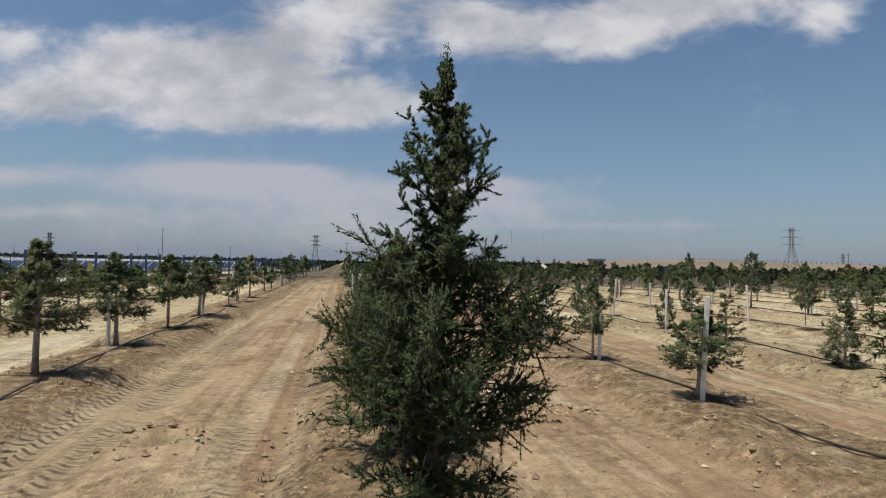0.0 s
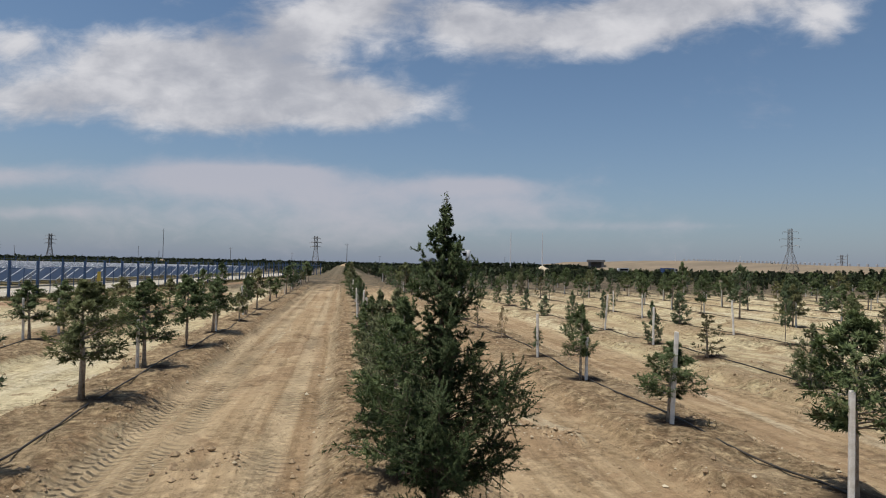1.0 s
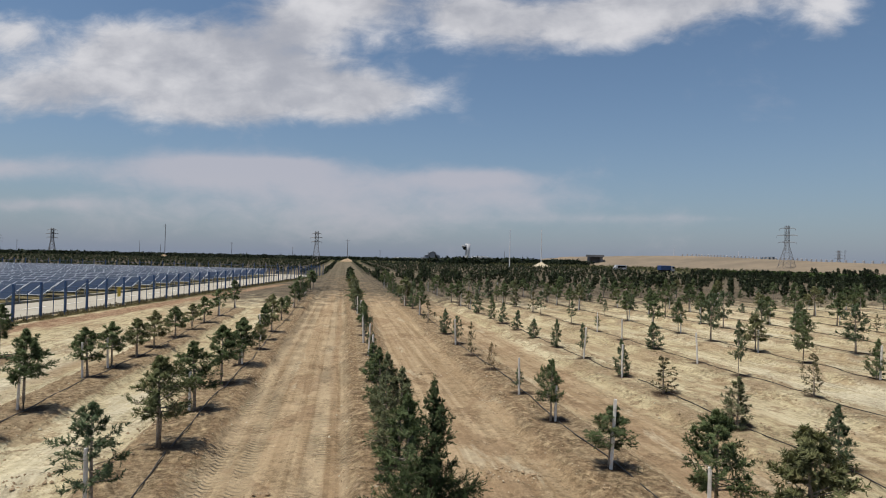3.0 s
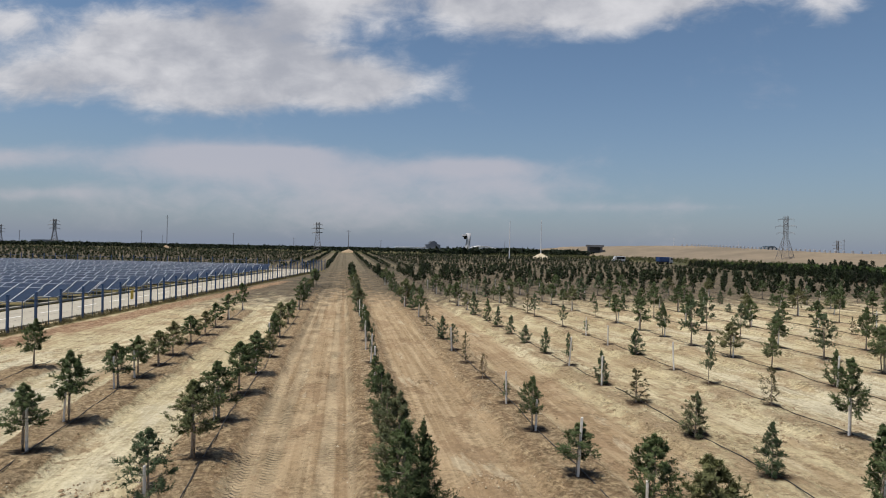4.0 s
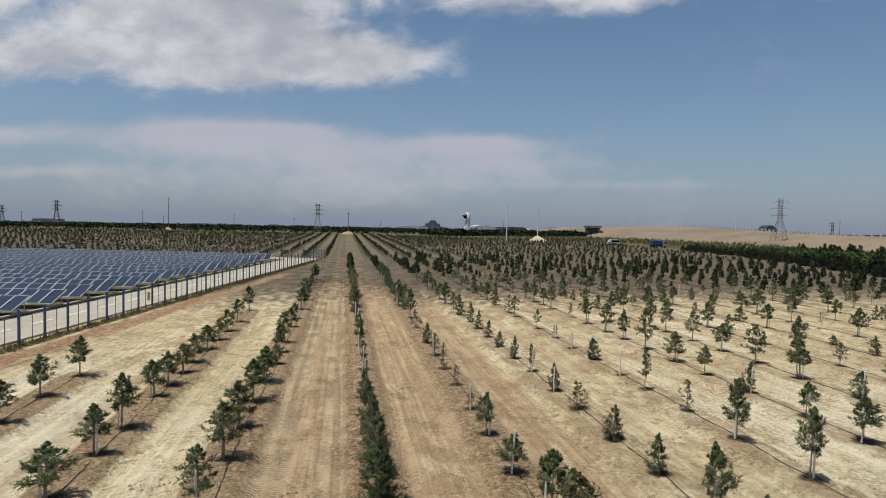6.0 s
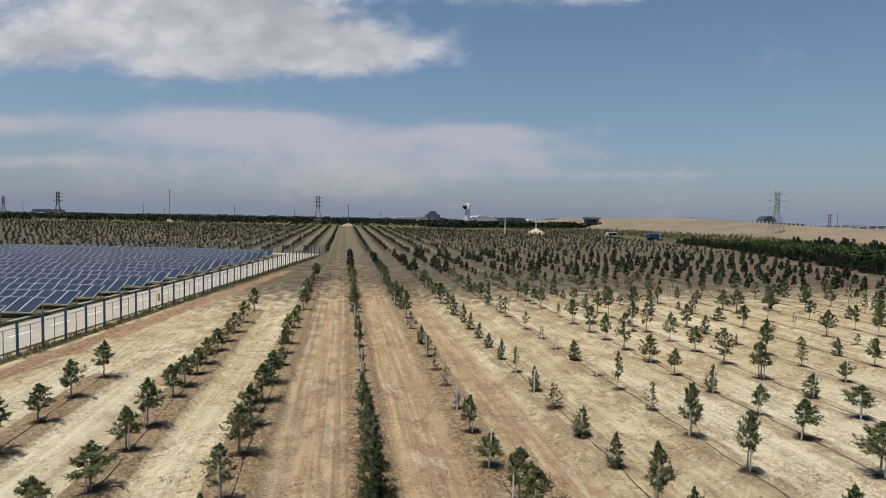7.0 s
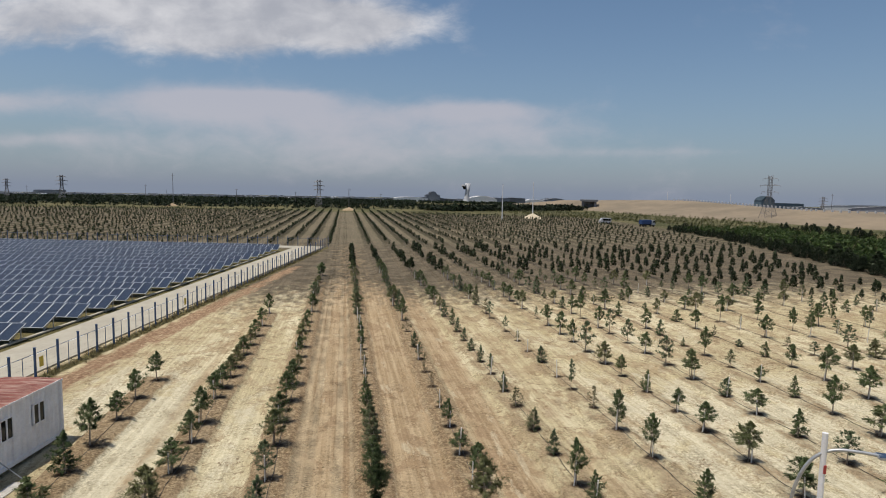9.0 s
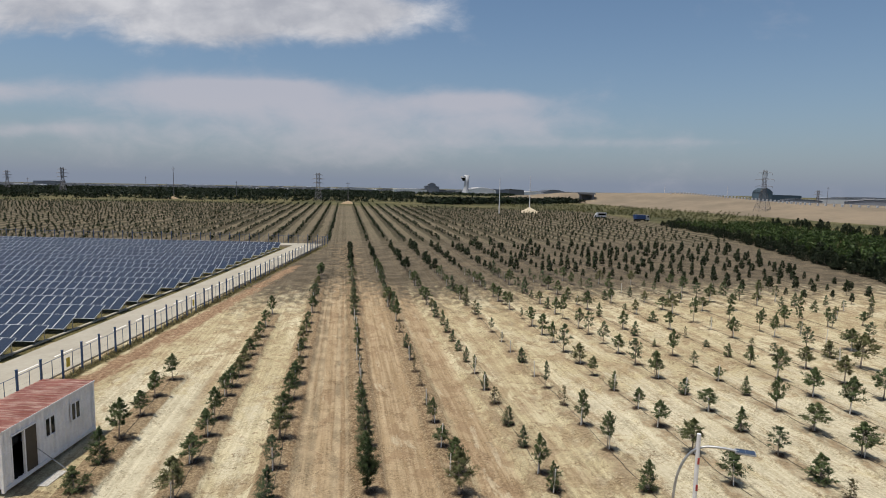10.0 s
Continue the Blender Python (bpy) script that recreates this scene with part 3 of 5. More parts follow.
def ridge_at(x, y):
    """How much of a planted ridge lies at x, y: 1 on the crest."""
    d = np.abs(x[..., None] - ROW_XS).min(-1)
    k = np.abs(x[..., None] - ROW_XS).argmin(-1) - 90
    r = np.clip((0.98 - d) / 0.40, 0, 1)
    end = np.where(k <= -4, -1e3, np.where(k == -3, 19.5, np.where(k == -2, 37.5, np.where(k == -1, 62.0, 95.0))))
    return r * r * (3 - 2 * r) * np.clip((end - y) / 1.5, 0, 1)


def wobble(x, y, seed, size):
    """Smooth random waves, as an array."""
    rng = np.random.default_rng(seed)
    out = np.zeros_like(x)
    for n in range(9):
        a, k = rng.uniform(0, math.tau), rng.uniform(0.6, 2.0) * math.tau / size
        out += np.sin(k * (x * math.cos(a) + y * math.sin(a)) + rng.uniform(0, math.tau))
    return out / 3


def rough_at(x, y, ridge):
    """Clods and trampled lumps, strongest on the ridges; scattered by a hash of the place."""
    out = np.zeros_like(x)
    for cell, high, salt in ((0.60, 0.055, 3.1), (0.27, 0.050, 7.7)):
        i, j = np.floor(x / cell), np.floor(y / cell)
        fx, fy = x / cell - i, y / cell - j
        fx, fy = fx * fx * (3 - 2 * fx), fy * fy * (3 - 2 * fy)

        def toss(a, b):
            v = np.sin(a * 12.9898 + b * 78.233 + salt) * 43758.5453
            return v - np.floor(v)

        low = toss(i, j) * (1 - fx) + toss(i + 1, j) * fx
        top = toss(i, j + 1) * (1 - fx) + toss(i + 1, j + 1) * fx
        out += high * (low * (1 - fy) + top * fy - 0.5)
    return out * (0.38 + 1.15 * ridge)


HOLES = [(2.39, 6.36, 0.32), (-1.62, 5.6, 0.35), (-7.3 + 2.0, 6.9, 0.3), (-5.4, 16.0, 0.3), (2.2, 15.0, 0.25), (10.3, 8.3, 0.35), (14.4, 4.4, 0.3)]


def height_at(x, y):
    near = np.clip((42 - np.hypot(x, y)) / 22, 0, 1)
    ridge = ridge_at(x, y)
    z = -0.17 + 0.17 * ridge - 0.030 * np.clip(1 - np.abs(ridge - 0.08) / 0.08, 0, 1)
    z = z + near * (0.013 * wobble(x, y, 1, 3.0) + 0.008 * wobble(x, y, 2, 1.1) + rough_at(x, y, ridge))
    for tx in (-2.65, -2.1, -0.95, -0.35, 1.35, 2.6):
        z = z - 0.035 * np.exp(-(((x - tx - 0.05 * np.sin(y * 0.3)) / 0.16) ** 2)) * near
    for hx, hy, hr in HOLES:
        d = np.hypot((x - hx) / 1.35, y - hy) / hr
        z = z + 0.07 * np.exp(-((d - 0.9) / 0.35) ** 2) - 0.02 * np.exp(-((d / 0.6) ** 2))
    d = np.hypot(x, y)
    return z - 0.0105 * np.maximum(d - 420, 0)


# Damp basins at each tree, with its shade put into the same spot.
def damp_shade_at(x, y):
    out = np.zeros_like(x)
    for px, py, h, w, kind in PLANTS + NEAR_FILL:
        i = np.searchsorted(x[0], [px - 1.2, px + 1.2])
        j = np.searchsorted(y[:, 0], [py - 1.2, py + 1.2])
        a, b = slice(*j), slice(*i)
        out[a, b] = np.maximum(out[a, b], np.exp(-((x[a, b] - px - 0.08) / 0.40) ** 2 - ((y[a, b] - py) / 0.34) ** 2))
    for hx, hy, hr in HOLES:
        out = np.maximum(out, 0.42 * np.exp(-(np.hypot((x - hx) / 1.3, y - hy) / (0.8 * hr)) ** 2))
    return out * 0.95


def make_ground():
    xs, ys = spread(-12.5, 24.0, 0.15, 4300, 1.08), spread(1.5, 30.0, 0.16, 4300, 1.08)
    ys = ys[ys > -1500]
    x, y = np.meshgrid(xs, ys)
    z = height_at(x, y)
    n, m = len(xs), len(ys)
    i = np.arange(n * m).reshape(m, n)
    quads = np.stack([i[:-1, :-1], i[:-1, 1:], i[1:, 1:], i[1:, :-1]], -1)
    mesh = raw("ground", np.stack([x, y, z], -1), quads)
    fx = fence_x(y)
    ridge = ridge_at(x, y)
    track = np.clip(1.3 - np.abs(x + 1.6) / 2.0, 0, 1) * (y < 97) + np.clip(1.3 - np.abs(x - 2.3) / 2.2, 0, 1)
    track = np.maximum(track, 0.5 * np.exp(-(((x + 8.9) / 0.5) ** 2)))
    track = np.maximum(track, 0.92 * np.exp(-(((x - 6.0) / 1.25) ** 2)))
    track = np.maximum(track, 0.42 * np.exp(-(((x - 10.0) / 1.6) ** 2)))
    track = np.maximum(track, np.clip((y - 55) / 30, 0, 1) * 0.7)
    tread = sum(np.exp(-(((x - t) / 0.22) ** 2)) for t in (-2.65, -2.1, -0.95, -0.35))
    rut = sum(np.exp(-(((x - t - 0.06 * np.sin(0.31 * y + t)) / 0.15) ** 2)) for t in (-0.66, -0.06, -3.0, 0.98, 3.72))
    red = np.exp(-(((x - fx - 1.7) / 1.2) ** 2)) * (y > 3) * (y < 70) * (0.70 + 0.2 * np.exp(-((y - 30) / 14) ** 2))
    grass = np.exp(-(((x - fx - 0.15) / 0.55) ** 2)) * (y < 99) + (np.abs(x - fx + 7.4) < 1.6) * 0.8 * (y < 92)
    grass = np.maximum(grass, ((x < fx - 8) & (y < 99)) * 0.55)
    # past y 78 the soil colour darkens further, cloud shade included
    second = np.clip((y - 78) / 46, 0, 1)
    olive = np.clip((y - 262 + 0.25 * np.maximum(x, -60)) / 40, 0, 1)
    cream = 0.48 * np.exp(-(((x + 5.5) / 1.2) ** 2) - ((y - 9) / 12) ** 2) + 0.95 * np.exp(-(((x + 9.6) / 1.7) ** 2) - ((y - 7) / 11) ** 2) + 0.7 * np.exp(-(((x + 13) / 2.5) ** 2) - ((y - 16) / 7) ** 2)
    cream = np.maximum(cream, 0.62 * np.clip((x - 7) / 8, 0, 1) * np.clip((24 - y) / 14, 0, 1))
    cream = np.maximum(cream, 0.45 * np.exp(-(((x - 21) / 9) ** 2) - ((y - 25) / 6) ** 2))
    beyond = np.interp(y, [30, 45.6, 77.7, 125.8, 160, 260], [70, 74, 85, 100, 104, 110])
    olive = np.maximum(olive, np.clip((x - beyond) / 8, 0, 1) * (y > 0) * 0.85)
    # from y 24 on the soil colour darkens, standing for cloud shadow
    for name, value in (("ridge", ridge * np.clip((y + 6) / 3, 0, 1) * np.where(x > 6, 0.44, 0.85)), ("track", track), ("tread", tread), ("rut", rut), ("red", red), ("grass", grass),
                        ("far_shaded_soil", second * 0.9), ("shaded_soil", np.clip((y - 24) / 36, 0, 1) * (0.95 - 0.35 * np.exp(-((x / 4) ** 2)) * (y < 104))), ("olive", olive), ("damp_shade", damp_shade_at(x, y)), ("cream", cream)):
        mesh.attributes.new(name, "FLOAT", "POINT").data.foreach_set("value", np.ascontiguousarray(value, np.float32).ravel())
    tagged(link("ground", mesh, "soil", smooth=True), "dry sandy earth with low planted ridges and wheel tracks", "ground", kind="structure")


make_ground()


def solid(name, bm, mat, label, category, group="", kind="", m=None):
    ob = part(name, bm, mat)
    if m is not None:
        ob.matrix_world = m
    return tagged(ob, label, category, group, kind)


# ---- junipers ----


def unit(v):
    return v / (np.linalg.norm(v, axis=-1, keepdims=True) + 1e-9)


def blades(rng, at, way, length, width, loose):
    """Flat pointed sprigs: one at each place, along its way."""
    n = len(at)
    d = way + rng.normal(0, loose, (n, 3))
    d /= np.linalg.norm(d, axis=1, keepdims=True) + 1e-9
    side = np.cross(d, rng.normal(0, 1, (n, 3)))
    side /= np.linalg.norm(side, axis=1, keepdims=True) + 1e-9
    L = (length * rng.uniform(0.6, 1.3, n))[:, None]
    W = (width * rng.uniform(0.7, 1.3, n))[:, None]
    sag = np.array([0, 0, 1.0]) * L * rng.uniform(-0.12, 0.2, (n, 1))
    v = np.stack([at, at + d * L * 0.55 + side * W * 0.5, at + d * L + sag, at + d * L * 0.55 - side * W * 0.5], 1)
    return v.reshape(-1, 3), np.arange(n * 4).reshape(n, 4)


def sprays(rng, at, way, length, width, loose, soft):
    """Slim pointed sprigs as triangles, turned outwards; soft is the outward direction of the tuft round each."""
    n = len(at)
    d = unit(way + rng.normal(0, loose, (n, 3)))
    side = unit(np.cross(d, rng.normal(0, 1, (n, 3))))
    L = (length * rng.uniform(0.6, 1.35, n))[:, None]
    W = (width * rng.uniform(0.7, 1.3, n))[:, None]
    turn = np.where(((np.cross(side, d)) * soft).sum(1, keepdims=True) < 0, -1.0, 1.0)
    side = side * turn
    v = np.stack([at - side * W * 0.5, at + side * W * 0.5, at + d * L + np.array([0, 0, 1.0]) * L * rng.uniform(-0.2, 0.1, (n, 1))], 1)
    # corners run so that the face looks along side x d
    soft = unit(soft + rng.normal(0, 0.28, (n, 3)))
    return v.reshape(-1, 3), np.arange(n * 3).reshape(n, 3), np.repeat(soft, 3, 0)


def foliage_mesh(leaf):
    return raw("crown", leaf[0], np.zeros((0, 4)), leaf[1], leaf[2])


def twig_rods(a, b, r):
    """Three-sided tapered twigs from places a to places b."""
    n = len(a)
    d = b - a
    d = d / (np.linalg.norm(d, axis=1, keepdims=True) + 1e-9)
    s = np.cross(d, np.array([0.3, 0.2, 0.93]))
    s /= np.linalg.norm(s, axis=1, keepdims=True) + 1e-9
    t = np.cross(d, s)
    rings = []
    for k in range(3):
        o = math.cos(k * math.tau / 3) * s + math.sin(k * math.tau / 3) * t
        rings.append((a + o * r[:, None], b + o * r[:, None] * 0.45))
    v = np.stack([p for ring in rings for p in ring], 1).reshape(-1, 3)
    i = np.arange(n)[:, None] * 6
    q = np.concatenate([i + np.array([[2 * k, 2 * ((k + 1) % 3), 2 * ((k + 1) % 3) + 1, 2 * k + 1]]) for k in range(3)])
    return v, q


def crown_shape(t, kind):
    """Radius of the crown at a share of its height."""
    body = np.clip(1 - t, 0, 1) ** {"T": 0.84, "S": 0.70, "D": 0.55}.get(kind, 0.80)
    if kind == "M":
        return np.interp(t, [0.0, 0.14, 0.26, 0.38, 0.47, 0.57, 0.70, 0.80, 0.90, 1.0], [0.42, 0.68, 0.96, 1.04, 0.97, 0.72, 0.60, 0.50, 0.34, 0.10])
    foot = np.clip(t / {"C": 0.14}.get(kind, 0.20), 0, 1) ** 0.6
    return body * (0.5 + 0.5 * foot)


def juniper(rng, h, w, kind, limbs, shoots, sprigs, length, width, lean=0.0, low=None, stout=1.0):
    """Arrays of foliage and of wood for one tree, its foot at the origin: limbs, shoots on the limbs, sprigs on the shoots."""
    low = {"T": rng.uniform(0.28, 0.40), "C": 0.05, "M": 0.1, "S": 0.30, "D": 0.12}[kind] * h if low is None else low
    n = limbs
    t = np.clip(np.linspace(0.0, 0.985, n) ** (1.0 if kind == "M" else 1.12) + rng.normal(0, 0.018, n), 0, 0.985)
    az = np.arange(n) * 2.39996 + rng.normal(0, 0.5, n)
    uneven = 1 + 0.20 * np.cos(az - rng.uniform(0, math.tau)) + rng.normal(0, 0.26 if kind == "M" else 0.21, n)
    reach = np.maximum(w / 2 * crown_shape(t, kind) * np.clip(uneven, 0.45, 1.28 if kind == "M" else 1.5) - (0.085 if kind == "M" else 0.45 * length), 0.006 * h)
    if kind == "M":
        # one limb stands out on each side
        reach *= 1 + 0.16 * np.exp(-((t - 0.54) / 0.035) ** 2) * (np.cos(az) < -0.7) + 0.12 * np.exp(-((t - 0.36) / 0.05) ** 2) * (np.cos(az) > 0.75)
    rise = reach * np.clip((0.22 if kind == "M" else 0.15) + (0.55 if kind == "M" else 0.75) * t + rng.normal(0, 0.18, n), -0.2, 1.2)
    alive = np.ones(n, bool)
    if kind == "M":
        # the leader is open: fewer side twigs, and they point up
        alive = rng.random(n) < np.interp(t, [0.62, 0.80, 0.95], [1.0, 0.80, 0.85])
        rise = rise + reach * np.interp(t, [0.6, 0.85], [0.0, 0.55])
    foot = np.stack([lean * t * h, 0 * t, low + t * (h - low) * 0.95], 1)
    out = np.stack([np.cos(az), np.sin(az), 0 * az], 1)
    tip = foot + out * reach[:, None]
    tip[:, 2] += rise
    limb_way = unit(tip - foot)
    # shoots: short twigs that leave the limb forwards and upwards
    s = rng.uniform(0.03 if kind == "M" else 0.12, 1.0, (n, shoots)) ** (0.75 if kind == "M" else 0.62)
    s[:, 0] = 1.0
    bow = (s * (1 - s))[..., None] * np.array([0, 0, -0.30]) * reach[:, None, None]
    base = foot[:, None] + (tip - foot)[:, None] * s[..., None] + bow
    way = unit(limb_way[:, None] * 0.7 + rng.normal(0, 0.80 if kind == "M" else 0.66, (n, shoots, 3)) + np.array([0, 0, 0.35]))
    long = (0.3 * length + 0.55 * reach[:, None]) * rng.uniform(0.5, 1.15, (n, shoots)) * (1.25 - 0.6 * s)
    base, way, long = base.reshape(-1, 3), way.reshape(-1, 3), np.minimum(long.ravel(), length * 4.5)
    keep = base[:, 2] > 0.03
    if kind == "M":
        long = np.clip(0.4 * np.repeat(reach, shoots) * rng.uniform(0.5, 1.1, len(long)), 0.035, 0.16)
        keep &= np.repeat(alive, shoots) & (rng.random(len(base)) < np.repeat(np.clip(0.10 + reach / 0.40, 0, 1), shoots))
    base, way, long = base[keep], way[keep], long[keep]
    # sprigs: in a flat fan along each shoot, shorter to its end
    a = rng.uniform(0.08, 1.0, (len(base), sprigs))
    side = unit(np.cross(way, rng.normal(0, 1, way.shape)))
    lift = np.cross(way, side)
    hand = rng.choice([-1.0, 1.0], (len(base), sprigs))
    at = base[:, None] + way[:, None] * (a * long[:, None])[..., None]
    out = unit(way[:, None] * 0.75 + side[:, None] * (hand * 0.65)[..., None] + lift[:, None] * rng.normal(0, 0.38, a.shape)[..., None])
    at, out = at.reshape(-1, 3), out.reshape(-1, 3)
    size = (length * (1.25 - 0.55 * a)).ravel()
    # the outward side of each tuft: away from the limb's inner part, from the trunk and a little up
    heart = (foot[:, None] + (tip - foot)[:, None] * 0.55 * np.ones((1, shoots, 1))).reshape(-1, 3)[keep]
    heart = np.repeat(heart, sprigs, 0) - [0, 0, 0.04 * h]
    axis = at * [1, 1, 0] - np.stack([lean * at[:, 2], 0 * at[:, 2], 0 * at[:, 2]], 1)
    soft = unit(unit(at - heart) + 0.75 * unit(axis) + np.array([0, 0, 0.25]))
    leaf = sprays(rng, at, out, size, width * (1.15 - 0.3 * a.ravel()), 0.22, soft)
    m = 420 if kind == "M" else 3 * sprigs + 20
    up = np.linspace(0.78, 0.985, m)
    lead = np.stack([lean * h * up, 0 * up, up * h], 1) + rng.normal(0, 0.004 * h, (m, 3)) * (1.1 - up)[:, None] * 8
    more = sprays(rng, lead, np.tile([0, 0, 1.0], (m, 1)), length * 0.9, width, 0.7, unit(rng.normal(0, 1, (m, 3)) + [0, 0, 0.6]))
    leaf = (np.concatenate([leaf[0], more[0]]), np.concatenate([leaf[1], more[1] + len(leaf[0])]), np.concatenate([leaf[2], more[2]]))
    twigs = rng.random(len(base)) < 0.12
    wood = [twig_rods(foot, foot + (tip - foot) * 0.9, 0.0055 * stout * h * (1.2 - t)),
            twig_rods(base[twigs], base[twigs] + way[twigs] * long[twigs][:, None], np.full(twigs.sum(), 0.0016 * h))]
    limb = (np.concatenate([wood[0][0], wood[1][0]]), np.concatenate([wood[0][1], wood[1][1] + len(wood[0][0])]))
    return leaf, limb, low


def trunk_mesh(rng, h, girth, limb, lean=0.0, second=False):
    bm = bmesh.new()
    pts = [(lean * h * s ** 1.3 + rng.normal(0, 0.008) * s, rng.normal(0, 0.008) * s, -0.06 + (h * 0.975 + 0.06) * s) for s in np.linspace(0, 1, 7)]
    tube(bm, pts, [girth * (1.25 - 1.12 * s) if n else girth * 1.5 for n, s in enumerate(np.linspace(0, 1, 7))], 7)
    if second:
        tube(bm, [(0.05, 0.03, -0.05), (0.09, 0.04, 0.3 * h), (0.03, 0.0, 0.6 * h)], [girth * 0.9, girth * 0.7, girth * 0.4], 6)
    bm.verts.ensure_lookup_table()
    bmesh.ops.triangulate(bm, faces=bm.faces[:])
    v = [tuple(p.co) for p in bm.verts]
    tris = [[p.index for p in f.verts] for f in bm.faces]
    bm.free()
    mesh = raw("trunk", np.concatenate([np.array(v), limb[0]]), limb[1] + len(v), tris)
    mesh.materials.append(M["bark"])
    return mesh


KINDS = {"T": ("juniper", 7, 46, 12, 14), "C": ("juniper", 7, 52, 12, 14), "S": ("juniper_blue", 5, 34, 10, 14), "D": ("juniper_dry", 4, 26, 8, 14)}
VARIANTS, FINE, COARSE = defaultdict(list), defaultdict(list), defaultdict(list)


def make_variants():
    for kind, (mat, count, limbs, sprigs, tuft) in KINDS.items():
        for n in range(count):
            rng = np.random.default_rng(100 + 17 * n + ord(kind))
            h, w, lean = 1.6, 0.9, rng.uniform(-0.05, 0.05)
            paint = M["juniper_blue" if kind == "C" and n % 2 else mat]
            for sort, times, length, width in ((VARIANTS, 1.0, 0.064, 0.019), (FINE, 1.26, 0.048, 0.0130), (COARSE, 0.68, 0.088, 0.038)):
                leaf, limb, low = juniper(rng, h, w, kind, int(limbs * times), int(sprigs * times), int(tuft * times), length, width, lean)
                crown = foliage_mesh(leaf)
                crown.materials.append(paint)
                sort[kind].append((crown, trunk_mesh(rng, h, 0.026, limb, lean, kind == "T" and n == 2)))


make_variants()
LOOKS = {
    "T": "young grey-green juniper with a bare lower trunk",
    "C": "bushy young juniper with foliage down to the soil",
    "S": "thin, sparse young juniper with open branches",
    "D": "small half-dry juniper shrub with brownish foliage",
}


def tree(rng, x, y, h, w, kind):
    sort = FINE if y < 11 and -9 < x < 14 else VARIANTS if y < 24 else COARSE
    crown, trunk = sort[kind][rng.integers(len(sort[kind]))]
    girth = 0.76 if kind == "T" else 0.86
    size = "tall" if h > 1.9 else "small" if h < 1.15 else ""
    label = (size + " " + LOOKS[kind]).strip() if kind != "D" else LOOKS[kind]
    z = float(height_at(np.array([x]), np.array([y]))[0])
    ob = holder("juniper_tree", Matrix.LocRotScale((x, y, z - 0.01), Euler((0, 0, rng.uniform(0, math.tau))), (w / girth, w / girth, h / 1.6)), label, "tree", "young junipers in rows")
    link("trunk", trunk, None, ob)
    link("crown", crown, None, ob)


def stake_mesh():
    bm = soft_box((-0.026, -0.022, -0.3), (0.026, 0.022, 1.12), 0.006)
    mesh = bpy.data.meshes.new("stake")
    bm.to_mesh(mesh)
    bm.free()
    mesh.materials.append(M["stake"])
    return mesh


STAKE = stake_mesh()


def stake(rng, x, y, h):
    z = float(height_at(np.array([x]), np.array([y]))[0])
    ob = new("tree_stake", STAKE)
    ob.matrix_world = Matrix.LocRotScale((x, y, z), Euler((rng.normal(0, 0.035), rng.normal(0, 0.045), rng.uniform(0, 3))), (1, 1, h / 1.12))
    tagged(ob, "whitewashed wooden tree stake driven into the ridge", "stake", "tree stakes")


def plant_all():
    rng = np.random.default_rng(21)
    for x, y, h, w, kind in PLANTS + NEAR_FILL:
        x += rng.normal(0, 0.04)
        if abs(x - 0.42) < 0.5 and 2.2 < y < 2.6:
            continue
        if kind[0] != "K":
            tree(rng, x, y, h, w, kind[0])
        if "s" in kind or kind[0] == "K":
            stake(rng, x + rng.uniform(-0.08, 0.02), y - 0.12, rng.uniform(0.95, 1.2))
        elif kind[0] == "T" and rng.random() < 0.6:
            stake(rng, x + rng.choice([-0.09, 0.09]), y - rng.uniform(0.0, 0.1), rng.uniform(0.7, 1.0))


plant_all()


def joined(a, b):
    return np.concatenate([a[0], b[0]]), np.concatenate([a[1], b[1] + len(a[0])])


def main_juniper():
    """The tree that fills the first view."""
    rng = np.random.default_rng(8)
    h = 2.45
    ob = holder("juniper_tree", pose(0.38, 2.42, 0.0), "tall dense juniper with an open pointed leader", "tree", "young junipers in rows")
    leaf, limb, _ = juniper(rng, h, 0.81, "M", 230, 38, 60, 0.0175, 0.0050, 0.01, 0.22, 0.45)
    link("crown", foliage_mesh(leaf), "juniper_deep", ob)
    trunk = trunk_mesh(rng, h, 0.028, limb, 0.01)
    trunk.materials.clear()
    link("trunk", trunk, "bark_dark", ob)


main_juniper()


